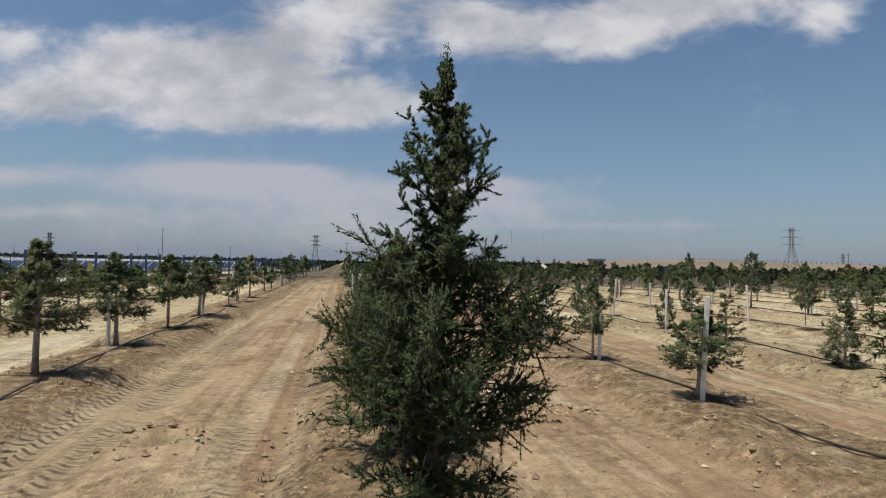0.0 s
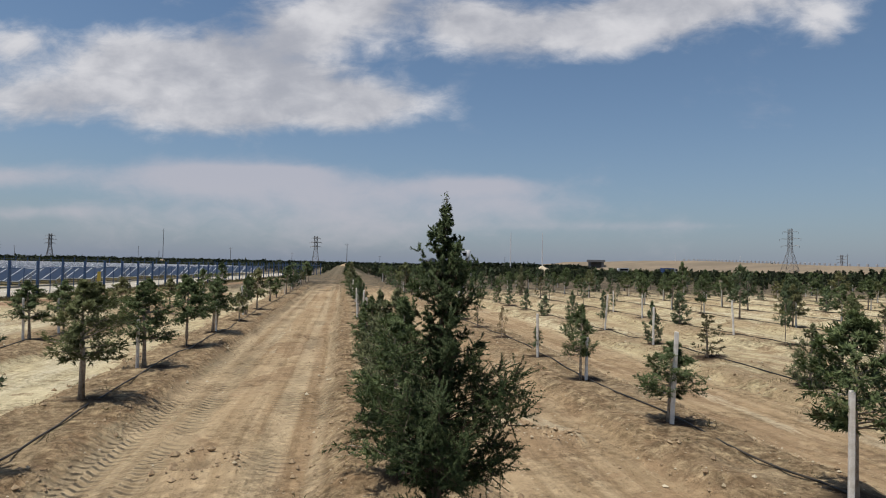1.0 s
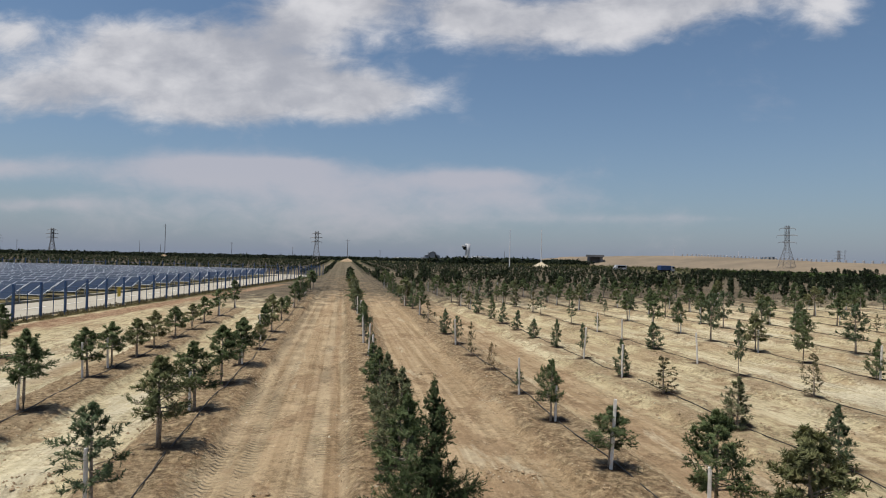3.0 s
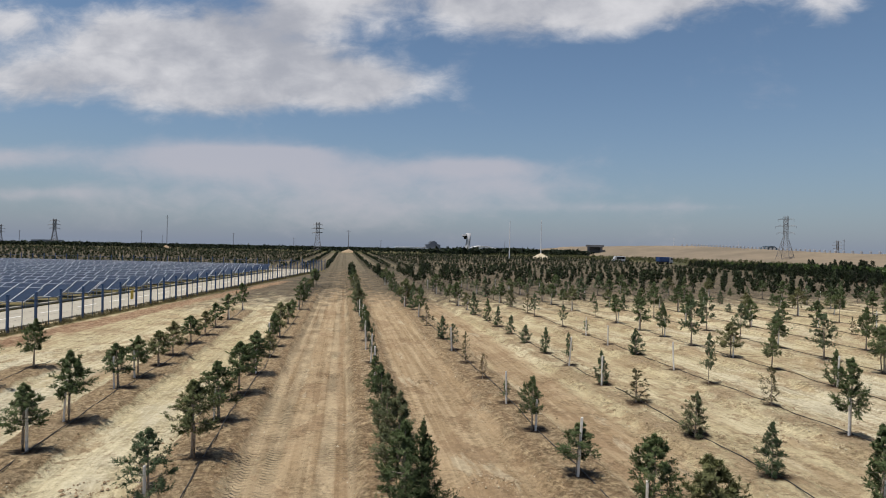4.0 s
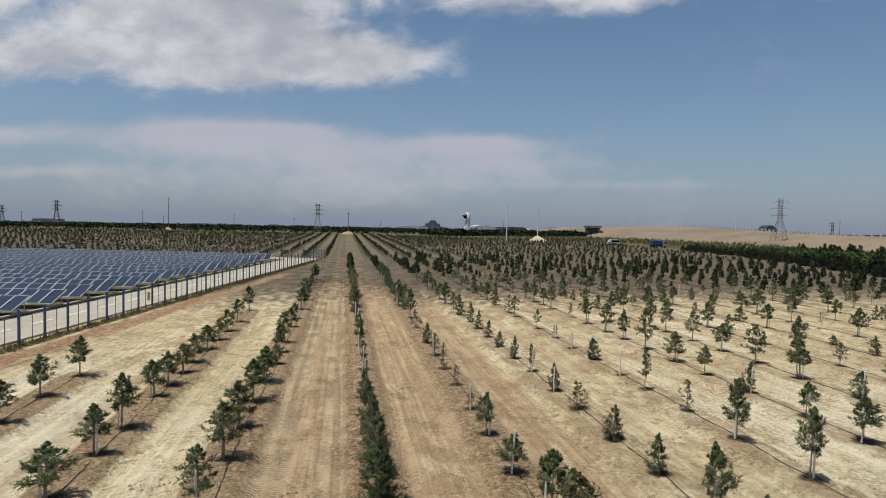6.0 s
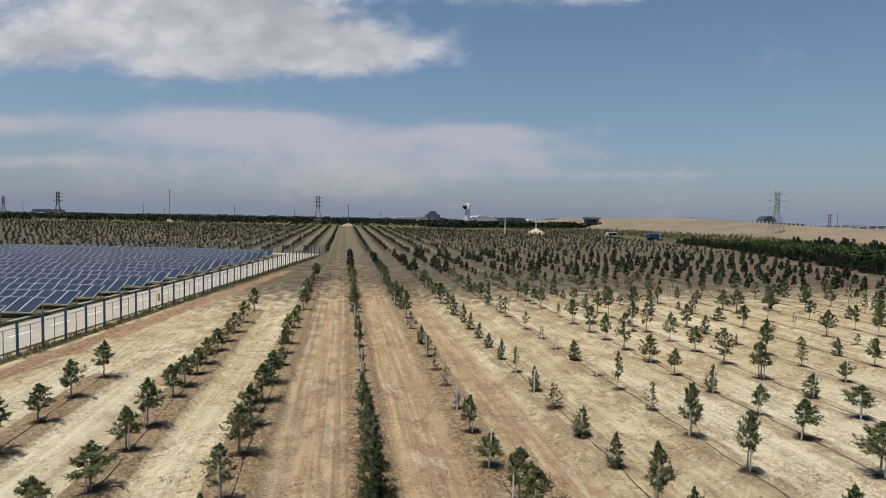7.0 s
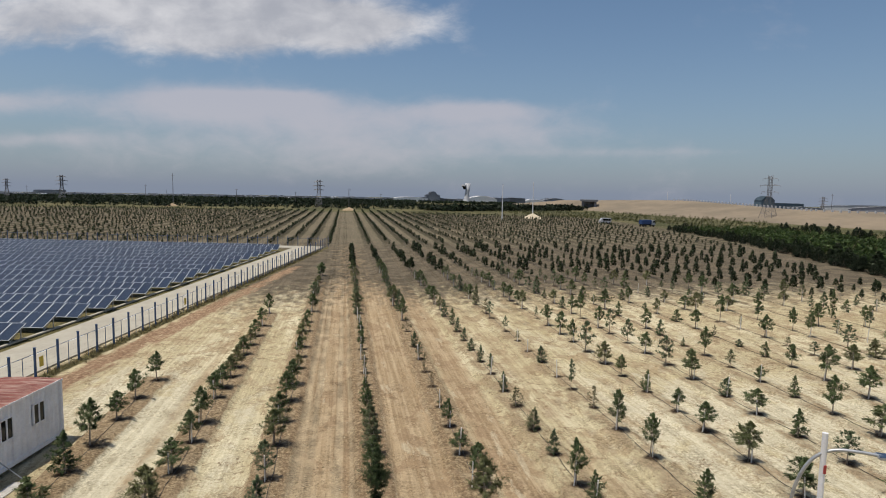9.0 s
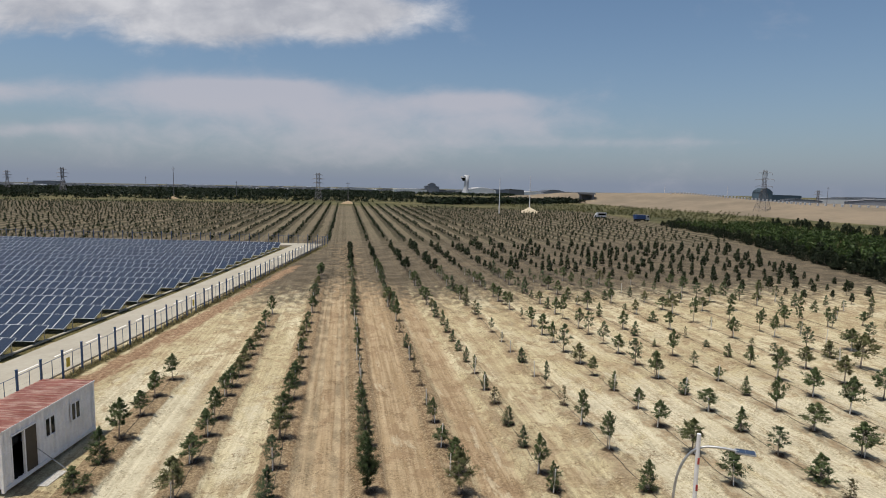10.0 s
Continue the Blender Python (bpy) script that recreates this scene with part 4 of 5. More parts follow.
# trees past the counted ones: the same kinds, joined
def joined_trees(name, spots, seed, sprig, per, mat, label, shape="C"):
    rng = np.random.default_rng(seed)
    spots = np.asarray(spots, float)
    n = len(spots)
    t = np.broadcast_to(np.linspace(0.02, 0.97, per), (n, per)) + rng.normal(0, 0.03, (n, per))
    az = rng.uniform(0, math.tau, (n, per))
    r = spots[:, 4:5] / 2 * crown_shape(np.clip(t, 0, 1), "T") * rng.uniform(0.25, 0.8, (n, per))
    foot = rng.uniform(0.08, 0.3, (n, 1)) * spots[:, 3:4] if shape == "T" else 0.04 * spots[:, 3:4]
    z = spots[:, 2:3] + foot + t * (spots[:, 3:4] - foot) * 0.93
    at = np.stack([spots[:, 0:1] + r * np.cos(az), spots[:, 1:2] + r * np.sin(az), z], -1)
    way = np.stack([np.cos(az), np.sin(az), np.full_like(az, 0.55)], -1)
    size = np.repeat(spots[:, 3], per) * sprig
    soft = unit(np.stack([np.cos(az), np.sin(az), 0.15 + 0.9 * (t - 0.35)], -1)).reshape(-1, 3)
    v, q, nv = sprays(rng, at.reshape(-1, 3), way.reshape(-1, 3), size, size * 0.75, 0.45, soft)
    base = spots[:, :3]
    tv, tq = twig_rods(base - [0, 0, 0.05], base + np.stack([0 * base[:, 0], 0 * base[:, 0], spots[:, 3] * 0.8], 1), np.full(n, 0.028) * np.maximum(1, spots[:, 3] / 2))
    rods = np.concatenate([tq[:, [0, 1, 2]], tq[:, [0, 2, 3]]])
    around = unit(tv - np.repeat(base, 6, 0) * [1, 1, 0] - tv * [0, 0, 1])
    mesh = raw(name, np.concatenate([v, tv]), np.zeros((0, 4)), np.concatenate([q, rods + len(v)]), np.concatenate([nv, around]))
    mesh.materials.append(M[mat])
    mesh.materials.append(M["bark"])
    index = np.zeros(len(mesh.polygons), np.int32)
    index[len(q):] = 1
    mesh.polygons.foreach_set("material_index", index)
    tagged(link(name, mesh, None), label, "trees", kind="stuff")


def ground_z(x, y):
    return height_at(np.asarray(x, float), np.asarray(y, float))


def distant_planting():
    rng = np.random.default_rng(33)
    # the far rows wear the darkened foliage that stands for cloud shadow
    joined_trees("juniper_rows", [(x, y, float(ground_z([x], [y])[0]), h, w) for x, y, h, w, k in FAR_FILL if k != "K"], 1, 0.16, 150, "juniper_far_shaded", "rows of small junipers further off, darkened for cloud shade", "T")
    spots = []
    for k in range(-80, 26):
        x = 0.2 + 4.0 * k
        lo = 104.0
        hi = 300.0 if x < 20 else 290.0 - 0.35 * x
        if -3.0 < x < 2.0:
            continue
        y = np.arange(lo + rng.uniform(0, 2), hi, 2.9)
        y = y + rng.normal(0, 0.25, len(y))
        keep = rng.random(len(y)) > 0.07
        y = y[keep]
        for yy in y:
            if x > 92 + 0.1 * (yy - 125) or x < -0.56 * (yy + 30) - 12:
                continue
            h = rng.uniform(0.7, 1.3)
            spots.append((x + rng.normal(0, 0.12), yy, 0, h, h * rng.uniform(0.42, 0.62)))
    spots = np.array(spots)
    spots[:, 2] = ground_z(spots[:, 0], spots[:, 1])
    joined_trees("juniper_plantation", spots, 2, 0.32, 26, "juniper_far_shaded", "wide plantation of small conifers in long rows, darkened for cloud shade", "T")


distant_planting()


# ---- drip hoses along the rows ----
def hose(k, y0, y1):
    rng = np.random.default_rng(60 + k)
    x0 = ROW_X[k] + 0.13
    ys = np.arange(y0, y1, 0.45)
    xs = x0 + 0.045 * np.sin(ys * 0.5 + k) + 0.015 * np.sin(ys * 1.7 + 2 * k) + rng.normal(0, 0.008, len(ys))
    zs = ground_z(xs, ys)
    zs = np.maximum(zs, (np.roll(zs, 1) + np.roll(zs, -1)) / 2) + 0.014
    bm = bmesh.new()
    tube(bm, list(zip(xs, ys, zs)), 0.013, 5)
    tagged(part("drip_hose", bm, "hose", smooth=True), "black plastic drip hose lying along the tree row", "hose", "drip hoses")


for row in range(-3, 12):
    if row != 0:
        hose(row, 0.0, {-3: 19.0, -2: 37.0, -1: 60.0}.get(row, 70.0))


# ---- clods and stones on the ridges and the holes ----
def rubble(name, spots, sizes, mat, label, seed):
    rng = np.random.default_rng(seed)
    octa = np.array([(1, 0, 0), (0, 1, 0), (-1, 0, 0), (0, -1, 0), (0, 0, 0.8), (0, 0, -0.8)], float)
    faces = np.array([(0, 1, 4), (1, 2, 4), (2, 3, 4), (3, 0, 4), (1, 0, 5), (2, 1, 5), (3, 2, 5), (0, 3, 5)])
    n = len(spots)
    v = octa[None] * rng.uniform(0.55, 1.35, (n, 6, 3)) * np.asarray(sizes)[:, None, None]
    a = rng.uniform(0, math.tau, n)
    c, s = np.cos(a)[:, None], np.sin(a)[:, None]
    v = np.stack([v[..., 0] * c - v[..., 1] * s, v[..., 0] * s + v[..., 1] * c, v[..., 2]], -1) + np.asarray(spots)[:, None]
    mesh = raw(name, v, np.zeros((0, 4)), (np.arange(n)[:, None, None] * 6 + faces).reshape(-1, 3))
    mesh.polygons.foreach_set("use_smooth", [False] * len(mesh.polygons))
    tagged(link(name, mesh, mat), label, "stones", kind="stuff")


def scatter_rubble():
    rng = np.random.default_rng(77)
    x, y, s = [], [], []
    for k in range(-3, 8):
        n = 3000 if -2 <= k <= 3 else 1300
        yy = 1.0 + rng.random(n) ** 1.6 * 26
        side = rng.choice([-1, 1], n) * rng.normal(0.75, 0.22, n)
        x += list(ROW_X[k] + side)
        y += list(yy)
        s += list(rng.lognormal(-4.55, 0.62, n))
    n = 3600
    x += list(rng.uniform(-12, 22, n))
    y += list(1.0 + rng.random(n) ** 1.4 * 26)
    s += list(rng.lognormal(-4.65, 0.6, n))
    for hx, hy, hr in HOLES:
        n = 110
        a, d = rng.uniform(0, math.tau, n), hr * rng.uniform(0.3, 1.3, n)
        x += list(hx + 1.35 * d * np.cos(a))
        y += list(hy + d * np.sin(a))
        s += list(rng.lognormal(-4.2, 0.6, n))
    x, y, s = np.array(x), np.array(y), np.clip(np.array(s), 0.005, 0.045)
    z = ground_z(x, y) + s * 0.25
    pick = rng.random(len(x)) < 0.16
    spots = np.stack([x, y, z], 1)
    rubble("earth_clods", spots[~pick], s[~pick], "clod", "loose brown earth clods along the ridges", 1)
    rubble("pale_stones", spots[pick], s[pick] * 0.9, "stone", "small pale stones scattered on the soil", 2)


scatter_rubble()

def dry_weeds():
    """Low tufts on the ridges and along the fence."""
    rng = np.random.default_rng(141)
    x, y = [], []
    for k in range(-3, 12):
        n = 90
        x += list(ROW_X[k] + rng.normal(0, 0.45, n))
        y += list(1 + rng.random(n) ** 1.3 * 40)
    along = rng.uniform(-16, 70, 1500)
    x += list(FENCE_X + along * 0.1733 + rng.normal(0.12, 0.28, 1500))
    y += list(FENCE_Y + along * 0.9849)
    x, y = np.array(x), np.array(y)
    z = ground_z(x, y)
    size = np.where(np.arange(len(x)) < 1350, rng.uniform(0.025, 0.085, len(x)), rng.uniform(0.08, 0.30, len(x)))
    at = np.repeat(np.stack([x, y, z], 1), 9, 0) + rng.normal(0, 0.05, (9 * len(x), 3)) * [1, 1, 0]
    v, q = blades(rng, at, np.tile([0, 0, 1.0], (len(at), 1)), np.repeat(size, 9), np.repeat(size, 9) * 0.13, 0.5)
    tagged(link("dry_weeds", raw("dry_weeds", v, q), "weed"), "low dry weeds on the ridges and along the fence", "weeds", kind="stuff")


dry_weeds()

# ---- the service road behind the fence ----
UP = Vector((0.1733, 0.9849, 0.0))
ACROSS = Vector((0.9849, -0.1733, 0.0))


def by_fence(along, right, z=0.0):
    """A pose on the fence's line: metres along it from its reference post, to its right and up."""
    p = Vector((FENCE_X, FENCE_Y, z)) + UP * along + ACROSS * right
    return Matrix.Translation(p) @ Matrix.Rotation(-math.atan2(0.1733, 0.9849), 4, "Z")


def road():
    bm = bmesh.new()
    box(bm, (-5.8, -45, -0.3), (-0.75, 73.5, 0.035))
    solid("service_road", bm, "concrete", "pale concrete service road between the fence and the panels", "road", kind="structure", m=by_fence(0, 0, -0.1))
    bm = bmesh.new()
    box(bm, (-15, 73.5, -0.3), (-0.75, 77.5, 0.03))
    solid("cross_road", bm, "concrete", "pale concrete turning at the end of the service road", "road", kind="structure", m=by_fence(0, 0, -0.1))
    for n in range(28):
        bm = bmesh.new()
        box(bm, (-0.06, 0, 0), (0.06, 2.0, 0.006))
        solid("lane_dash", bm, "line_white", "worn white lane dash on the concrete road", "road marking", "lane dashes", m=by_fence(-29 + 3.65 * n, -3.35, -0.062))
    bm = soft_box((-0.14, -45, 0), (0.14, 66, 0.12), 0.02)
    solid("kerb", bm, "concrete", "long concrete drain edge below the solar panels", "kerb", kind="structure", m=by_fence(0, -6.75, -0.12))


road()


# ---- the blue fence ----
def fence():
    ob = holder("fence", by_fence(0, 0, -0.05), "blue steel fence with thin rails and wires beside the road", "fence")
    post = soft_box((-0.055, -0.055, -0.2), (0.055, 0.055, 1.75), 0.012)
    box(post, (-0.065, -0.065, 1.75), (0.065, 0.065, 1.78))
    first = part("post", post, "blue_paint", ob)
    thin = bmesh.new()
    rod(thin, (0, 0, -0.1), (0, 0, 1.42), 0.02, sides=6)
    thin = part("thin_post", thin, "blue_paint", ob)
    rail = bmesh.new()
    rod(rail, (0, 0, 1.40), (0, 1.98, 1.40), 0.018, sides=6)
    rail = part("rail", rail, "blue_paint", ob)
    wires = []
    for z in (0.12, 0.45, 0.78, 1.1):
        low = bmesh.new()
        rod(low, (0, 0, z), (0, 1.98, z), 0.0035, sides=3)
        wires.append((part("wire", low, "wire", ob), 0.0))
    thin.location = (0, 0.99, 0)
    for n in range(-19, 39):
        for kind, off in ((first, 0.0), (thin, 0.99), (rail, 0.0), *wires):
            if n == 0:
                continue
            twin = kind.copy()
            scene.collection.objects.link(twin)
            twin.location = (0, 1.98 * n + off, 0)
    back = holder("fence", by_fence(78.2, 0, -0.05) @ Matrix.Rotation(radians(90), 4, "Z"), "blue steel fence behind the solar field", "fence")
    for n in range(36):
        for kind, off in ((first, 0.0), (thin, 0.99), (rail, 0.0)):
            twin = kind.copy()
            scene.collection.objects.link(twin)
            twin.parent = back
            twin.location = (0, 1.98 * n + off, 0)
    for along in (15.2, -3.5):
        bm = soft_box((-0.012, -0.17, 0.55), (0.012, 0.17, 1.15), 0.004)
        solid("notice_board", bm, "line_yellow", "small yellow notice board fixed to the blue fence", "sign", m=by_fence(along, 0.05, -0.05))


fence()


# ---- solar field ----
TILT = radians(25)


def solar_field():
    face = bmesh.new()
    box(face, (0.029, 0.029, 0.0), (0.971, 1.911, 0.012))
    face_mesh = bpy.data.meshes.new("cells")
    face.to_mesh(face_mesh)
    face.free()
    face_mesh.materials.append(M["cells"])
    rim = bmesh.new()
    for lo, hi in (((0, 0, -0.03), (0.028, 1.94, 0.016)), ((0.972, 0, -0.03), (1.0, 1.94, 0.016)), ((0.028, 0, -0.03), (0.972, 0.028, 0.016)), ((0.028, 1.912, -0.03), (0.972, 1.94, 0.016))):
        box(rim, lo, hi)
    rim_mesh = bpy.data.meshes.new("frame")
    rim.to_mesh(rim_mesh)
    rim.free()
    rim_mesh.materials.append(M["frame"])
    legs = bmesh.new()
    rod(legs, (0, 0.35, -0.3), (0, 0.35, 0.36), 0.035, sides=6)
    rod(legs, (0, 1.45, -0.3), (0, 1.45, 0.86), 0.035, sides=6)
    rod(legs, (0, 0.35, 0.0), (0, 1.45, 0.75), 0.02, sides=5)
    leg_mesh = bpy.data.meshes.new("leg")
    legs.to_mesh(leg_mesh)
    legs.free()
    leg_mesh.materials.append(M["steel"])
    for k in range(-1, 18):
        along = 2.7 + 3.73 * k
        y = FENCE_Y + along
        count = int(min(54, 21 + max(0, k) * 1.95))
        right = -6.55 - 0.2 * math.sin(k * 1.7)
        ob = holder("solar_table", by_fence(along, right, 0.0), "long tilted row of dark blue solar panels on a steel frame", "solar panels", "solar panel rows")
        tilt = Matrix.Translation((0, 0, 0.27)) @ Matrix.Rotation(TILT, 4, "X")
        for c in range(count):
            module = link("panel", face_mesh, None, ob)
            module.matrix_local = tilt @ Matrix.Translation((-1.01 * (c + 1), 0, 0))
            edge = link("frame", rim_mesh, None, module)
        for c in range(0, count + 1, 4):
            link("leg", leg_mesh, None, ob).location = (-1.01 * c - 0.2, 0, 0)
        for s in (0.4, 1.5):
            beam = bmesh.new()
            yy, zz = s * math.cos(TILT), 0.27 + s * math.sin(TILT) - 0.07
            box(beam, (-1.01 * count, yy - 0.03, zz - 0.04), (0, yy + 0.03, zz + 0.02))
            part("beam", beam, "steel", ob)


solar_field()


# ---- site cabin ----
def cabin():
    m = Matrix.Translation((-12.99, 10.2, 0)) @ Matrix.Rotation(-radians(10.0), 4, "Z")
    ob = holder("site_cabin", m, "white corrugated steel site cabin with a faded red roof", "cabin")
    L, W, Hh = 6.06, 2.44, 2.52

    def corrugated(a, b, z0, z1, holes=()):
        """A ribbed wall from a to b, with openings given as spans along it and heights."""
        a, b = Vector(a), Vector(b)
        n_way = (b - a).normalized()
        out = Vector((n_way.y, -n_way.x, 0))
        length = (b - a).length
        bm = bmesh.new()
        cuts = sorted({0.0, length, *np.arange(0, length, 0.07).round(3), *[h[0] for h in holes], *[h[1] for h in holes]})
        levels = sorted({z0, z1, *[h[2] for h in holes], *[h[3] for h in holes]})
        for i, (s0, s1) in enumerate(zip(cuts, cuts[1:])):
            d = [0.0, 0.068, 0.068, 0.0]
            o0, o1 = d[int(s0 / 0.07 + 0.01) % 4], d[int(s1 / 0.07 + 0.01) % 4]
            for lo, hi in zip(levels, levels[1:]):
                if any(h[0] - 1e-4 <= s0 and s1 <= h[1] + 1e-4 and h[2] - 1e-4 <= lo and hi <= h[3] + 1e-4 for h in holes):
                    continue
                p = [a + n_way * s0 + out * o0, a + n_way * s1 + out * o1]
                vs = [bm.verts.new((q.x, q.y, z)) for q, z in ((p[0], lo), (p[1], lo), (p[1], hi), (p[0], hi))]
                bm.faces.new(vs)
        bmesh.ops.remove_doubles(bm, verts=bm.verts[:], dist=0.001)
        bmesh.ops.solidify(bm, geom=bm.faces[:], thickness=0.02)
        return bm

    windows = ((1.05, 1.75), (2.85, 3.55))
    holes = [(s0, s1, 1.15, 2.05) for s0, s1 in windows] + [(4.10, 5.55, 0.22, 2.12)]
    part("side_wall", corrugated((0, 0, 0), (0, -L, 0), 0.14, Hh, [h for h in holes]), "white_wall", ob)
    part("side_wall", corrugated((-W, -L, 0), (-W, 0, 0), 0.14, Hh), "white_wall", ob)
    part("end_wall", corrugated((-W, 0, 0), (0, 0, 0), 0.14, Hh), "white_wall", ob)
    part("end_wall", corrugated((0, -L, 0), (-W, -L, 0), 0.14, Hh), "white_wall", ob)
    for x in (-W, 0):
        for y in (-L, 0):
            part("corner_post", soft_box((x - 0.06, y - 0.06, 0.0), (x + 0.06, y + 0.06, Hh + 0.04), 0.01), "white_wall", ob)
    bm = bmesh.new()
    box(bm, (-0.05, -L, 0.04), (0.05, 0, 0.2))
    box(bm, (-W - 0.05, -L, 0.04), (-W + 0.05, 0, 0.2))
    box(bm, (-W, -0.05, 0.04), (0, 0.05, 0.2))
    part("base_frame", bm, "white_wall", ob)
    bm = bmesh.new()
    box(bm, (-W + 0.06, -L + 0.06, 0.1), (-0.06, -0.06, 0.2))
    part("cabin_floor", bm, "dark", ob)
    bm = bmesh.new()
    box(bm, (-W + 0.04, -L + 0.04, Hh - 0.05), (-0.04, -0.04, Hh - 0.01))
    part("cabin_ceiling", bm, "dark", ob)
    # ribbed roof sheets
    bm = bmesh.new()
    n = 76
    rows = []
    for i in range(n + 1):
        y = -L - 0.08 + (L + 0.16) * i / n
        z = Hh + 0.05 + (0.022 if i % 4 in (1, 2) else 0.0)
        rows.append([bm.verts.new((x, y, z + up)) for x, up in ((-W - 0.08, 0.0), (-W / 2, 0.045), (0.1, 0.0))])
    for r0, r1 in zip(rows, rows[1:]):
        for c in range(2):
            bm.faces.new((r0[c], r0[c + 1], r1[c + 1], r1[c]))
    bmesh.ops.solidify(bm, geom=bm.faces[:], thickness=0.015)
    part("roof", bm, "red_roof", ob, "faded red ribbed roof sheets")
    bm = bmesh.new()
    for i in range(44):
        y = -L - 0.06 + (L + 0.12) * i / 44
        box(bm, (0.085, y, Hh + 0.01), (0.118, y + 0.085, Hh + 0.075))
    box(bm, (0.06, -L - 0.06, Hh - 0.02), (0.10, 0.06, Hh + 0.045))
    part("eaves_trim", bm, "white_wall", ob, "white scalloped eaves trim")
    for s0, s1 in windows:
        bm = bmesh.new()
        for lo, hi in (((-0.03, -s1, 1.15), (0.05, -s1 + 0.05, 2.05)), ((-0.03, -s0 - 0.05, 1.15), (0.05, -s0, 2.05)), ((-0.03, -s1, 1.15), (0.05, -s0, 1.2)), ((-0.03, -s1, 2.0), (0.05, -s0, 2.05)), ((-0.03, -(s0 + s1) / 2 - 0.03, 1.2), (0.045, -(s0 + s1) / 2 + 0.03, 2.0))):
            box(bm, lo, hi)
        win = part("window", bm, "white_wall", ob, "white sliding window frame")
        bm = bmesh.new()
        box(bm, (0.0, -s1 + 0.05, 1.2), (0.012, -s0 - 0.05, 2.0))
        part("pane", bm, "glass", win)
    part("door", soft_box((-0.01, -4.78, 0.22), (0.04, -4.10, 2.1), 0.006), "brown_door", ob, "dark brown door leaf")
    bm = bmesh.new()
    for lo, hi in (((-0.04, -5.60, 0.2), (0.06, -5.54, 2.16)), ((-0.04, -4.86, 0.2), (0.06, -4.79, 2.1)), ((-0.04, -5.6, 2.12), (0.06, -4.08, 2.18))):
        box(bm, lo, hi)
    part("door_frame", bm, "white_wall", ob)
    bm = bmesh.new()
    box(bm, (-1.2, -5.5, 0.2), (-1.15, -4.1, 2.3))
    part("inner_wall", bm, "dark", ob)
    bm = bmesh.new()
    rod(bm, (0.08, -4.15, 1.0), (1.05, -3.75, -0.14), 0.022, sides=8)
    solid("leaning_pole", bm, "steel", "grey steel pole leaning against the cabin door frame", "pole", m=m)
    # steel grating by the door
    bm = bmesh.new()
    for i in range(22):
        box(bm, (0.75, -5.2 + i * 0.06, 0), (1.15, -5.175 + i * 0.06, 0.035))
    for x in (0.75, 1.14):
        box(bm, (x, -5.2, 0), (x + 0.02, -3.9, 0.04))
    solid("foot_grating", bm, "stake", "pale steel foot grating on the ground by the cabin door", "grating", m=m @ Matrix.Translation((0, 0, -0.15)))


cabin()


# ---- street lamp with a curved arm ----
def street_lamp():
    ob = holder("street_lamp", pose(8.14, -7.97, 0), "white lamp post with red plaques and a curved steel arm", "street lamp")
    bm = bmesh.new()
    rod(bm, (0, 0, -0.17), (0, 0, 6.72), 0.060, 0.050, 16)
    part("pole", bm, "pole_white", ob, smooth=False)
    for z in (5.95, 5.25, 4.55):
        bm = bmesh.new()
        box(bm, (-0.022, -0.066, z), (0.026, -0.046, z + 0.16))
        part("plaque", bm, "sign_red", ob, "small red plaque")
    bm = bmesh.new()
    pts = [(-0.46, 0.24, 4.0), (-0.44, 0.23, 5.0), (-0.38, 0.20, 5.6), (-0.24, 0.12, 6.05), (-0.05, 0.03, 6.3), (0.2, -0.1, 6.42), (0.55, -0.30, 6.44), (0.8, -0.45, 6.42)]
    bend = [Vector(p) for p in pts]
    bend = [bend[0]] + bend + [bend[-1]]
    smooth_pts = []
    for p0, p1, p2, p3 in zip(bend, bend[1:], bend[2:], bend[3:]):
        for u in (0.0, 0.25, 0.5, 0.75):
            smooth_pts.append(0.5 * (2 * p1 + (p2 - p0) * u + (2 * p0 - 5 * p1 + 4 * p2 - p3) * u * u + (3 * p1 - p0 - 3 * p2 + p3) * u ** 3))
    tube(bm, smooth_pts + [bend[-1]], 0.032, 10)
    part("arm", bm, "steel", ob, smooth=True)
    bm = bmesh.new()
    box(bm, (0, -0.14, -0.022), (0.46, 0.14, 0.022))
    bmesh.ops.bevel(bm, geom=bm.edges[:], offset=0.012, segments=2, affect="EDGES")
    head = part("lamp_head", bm, "steel", ob, "flat grey lamp head with a dark cell panel on top")
    head.matrix_local = Matrix.Translation((0.72, -0.40, 6.42)) @ Matrix.Rotation(-radians(30), 4, "Z")
    for n in range(2):
        bm = bmesh.new()
        box(bm, (0.025 + 0.21 * n, -0.115, 0.022), (0.225 + 0.21 * n, 0.115, 0.028))
        part("cell_panel", bm, "lamp_blue", head, "dark blue solar cell panel")
    bm = bmesh.new()
    rod(bm, (-0.46, 0.24, -0.17), (-0.46, 0.24, 4.05), 0.05, sides=10)
    part("support", bm, "steel", ob)


street_lamp()


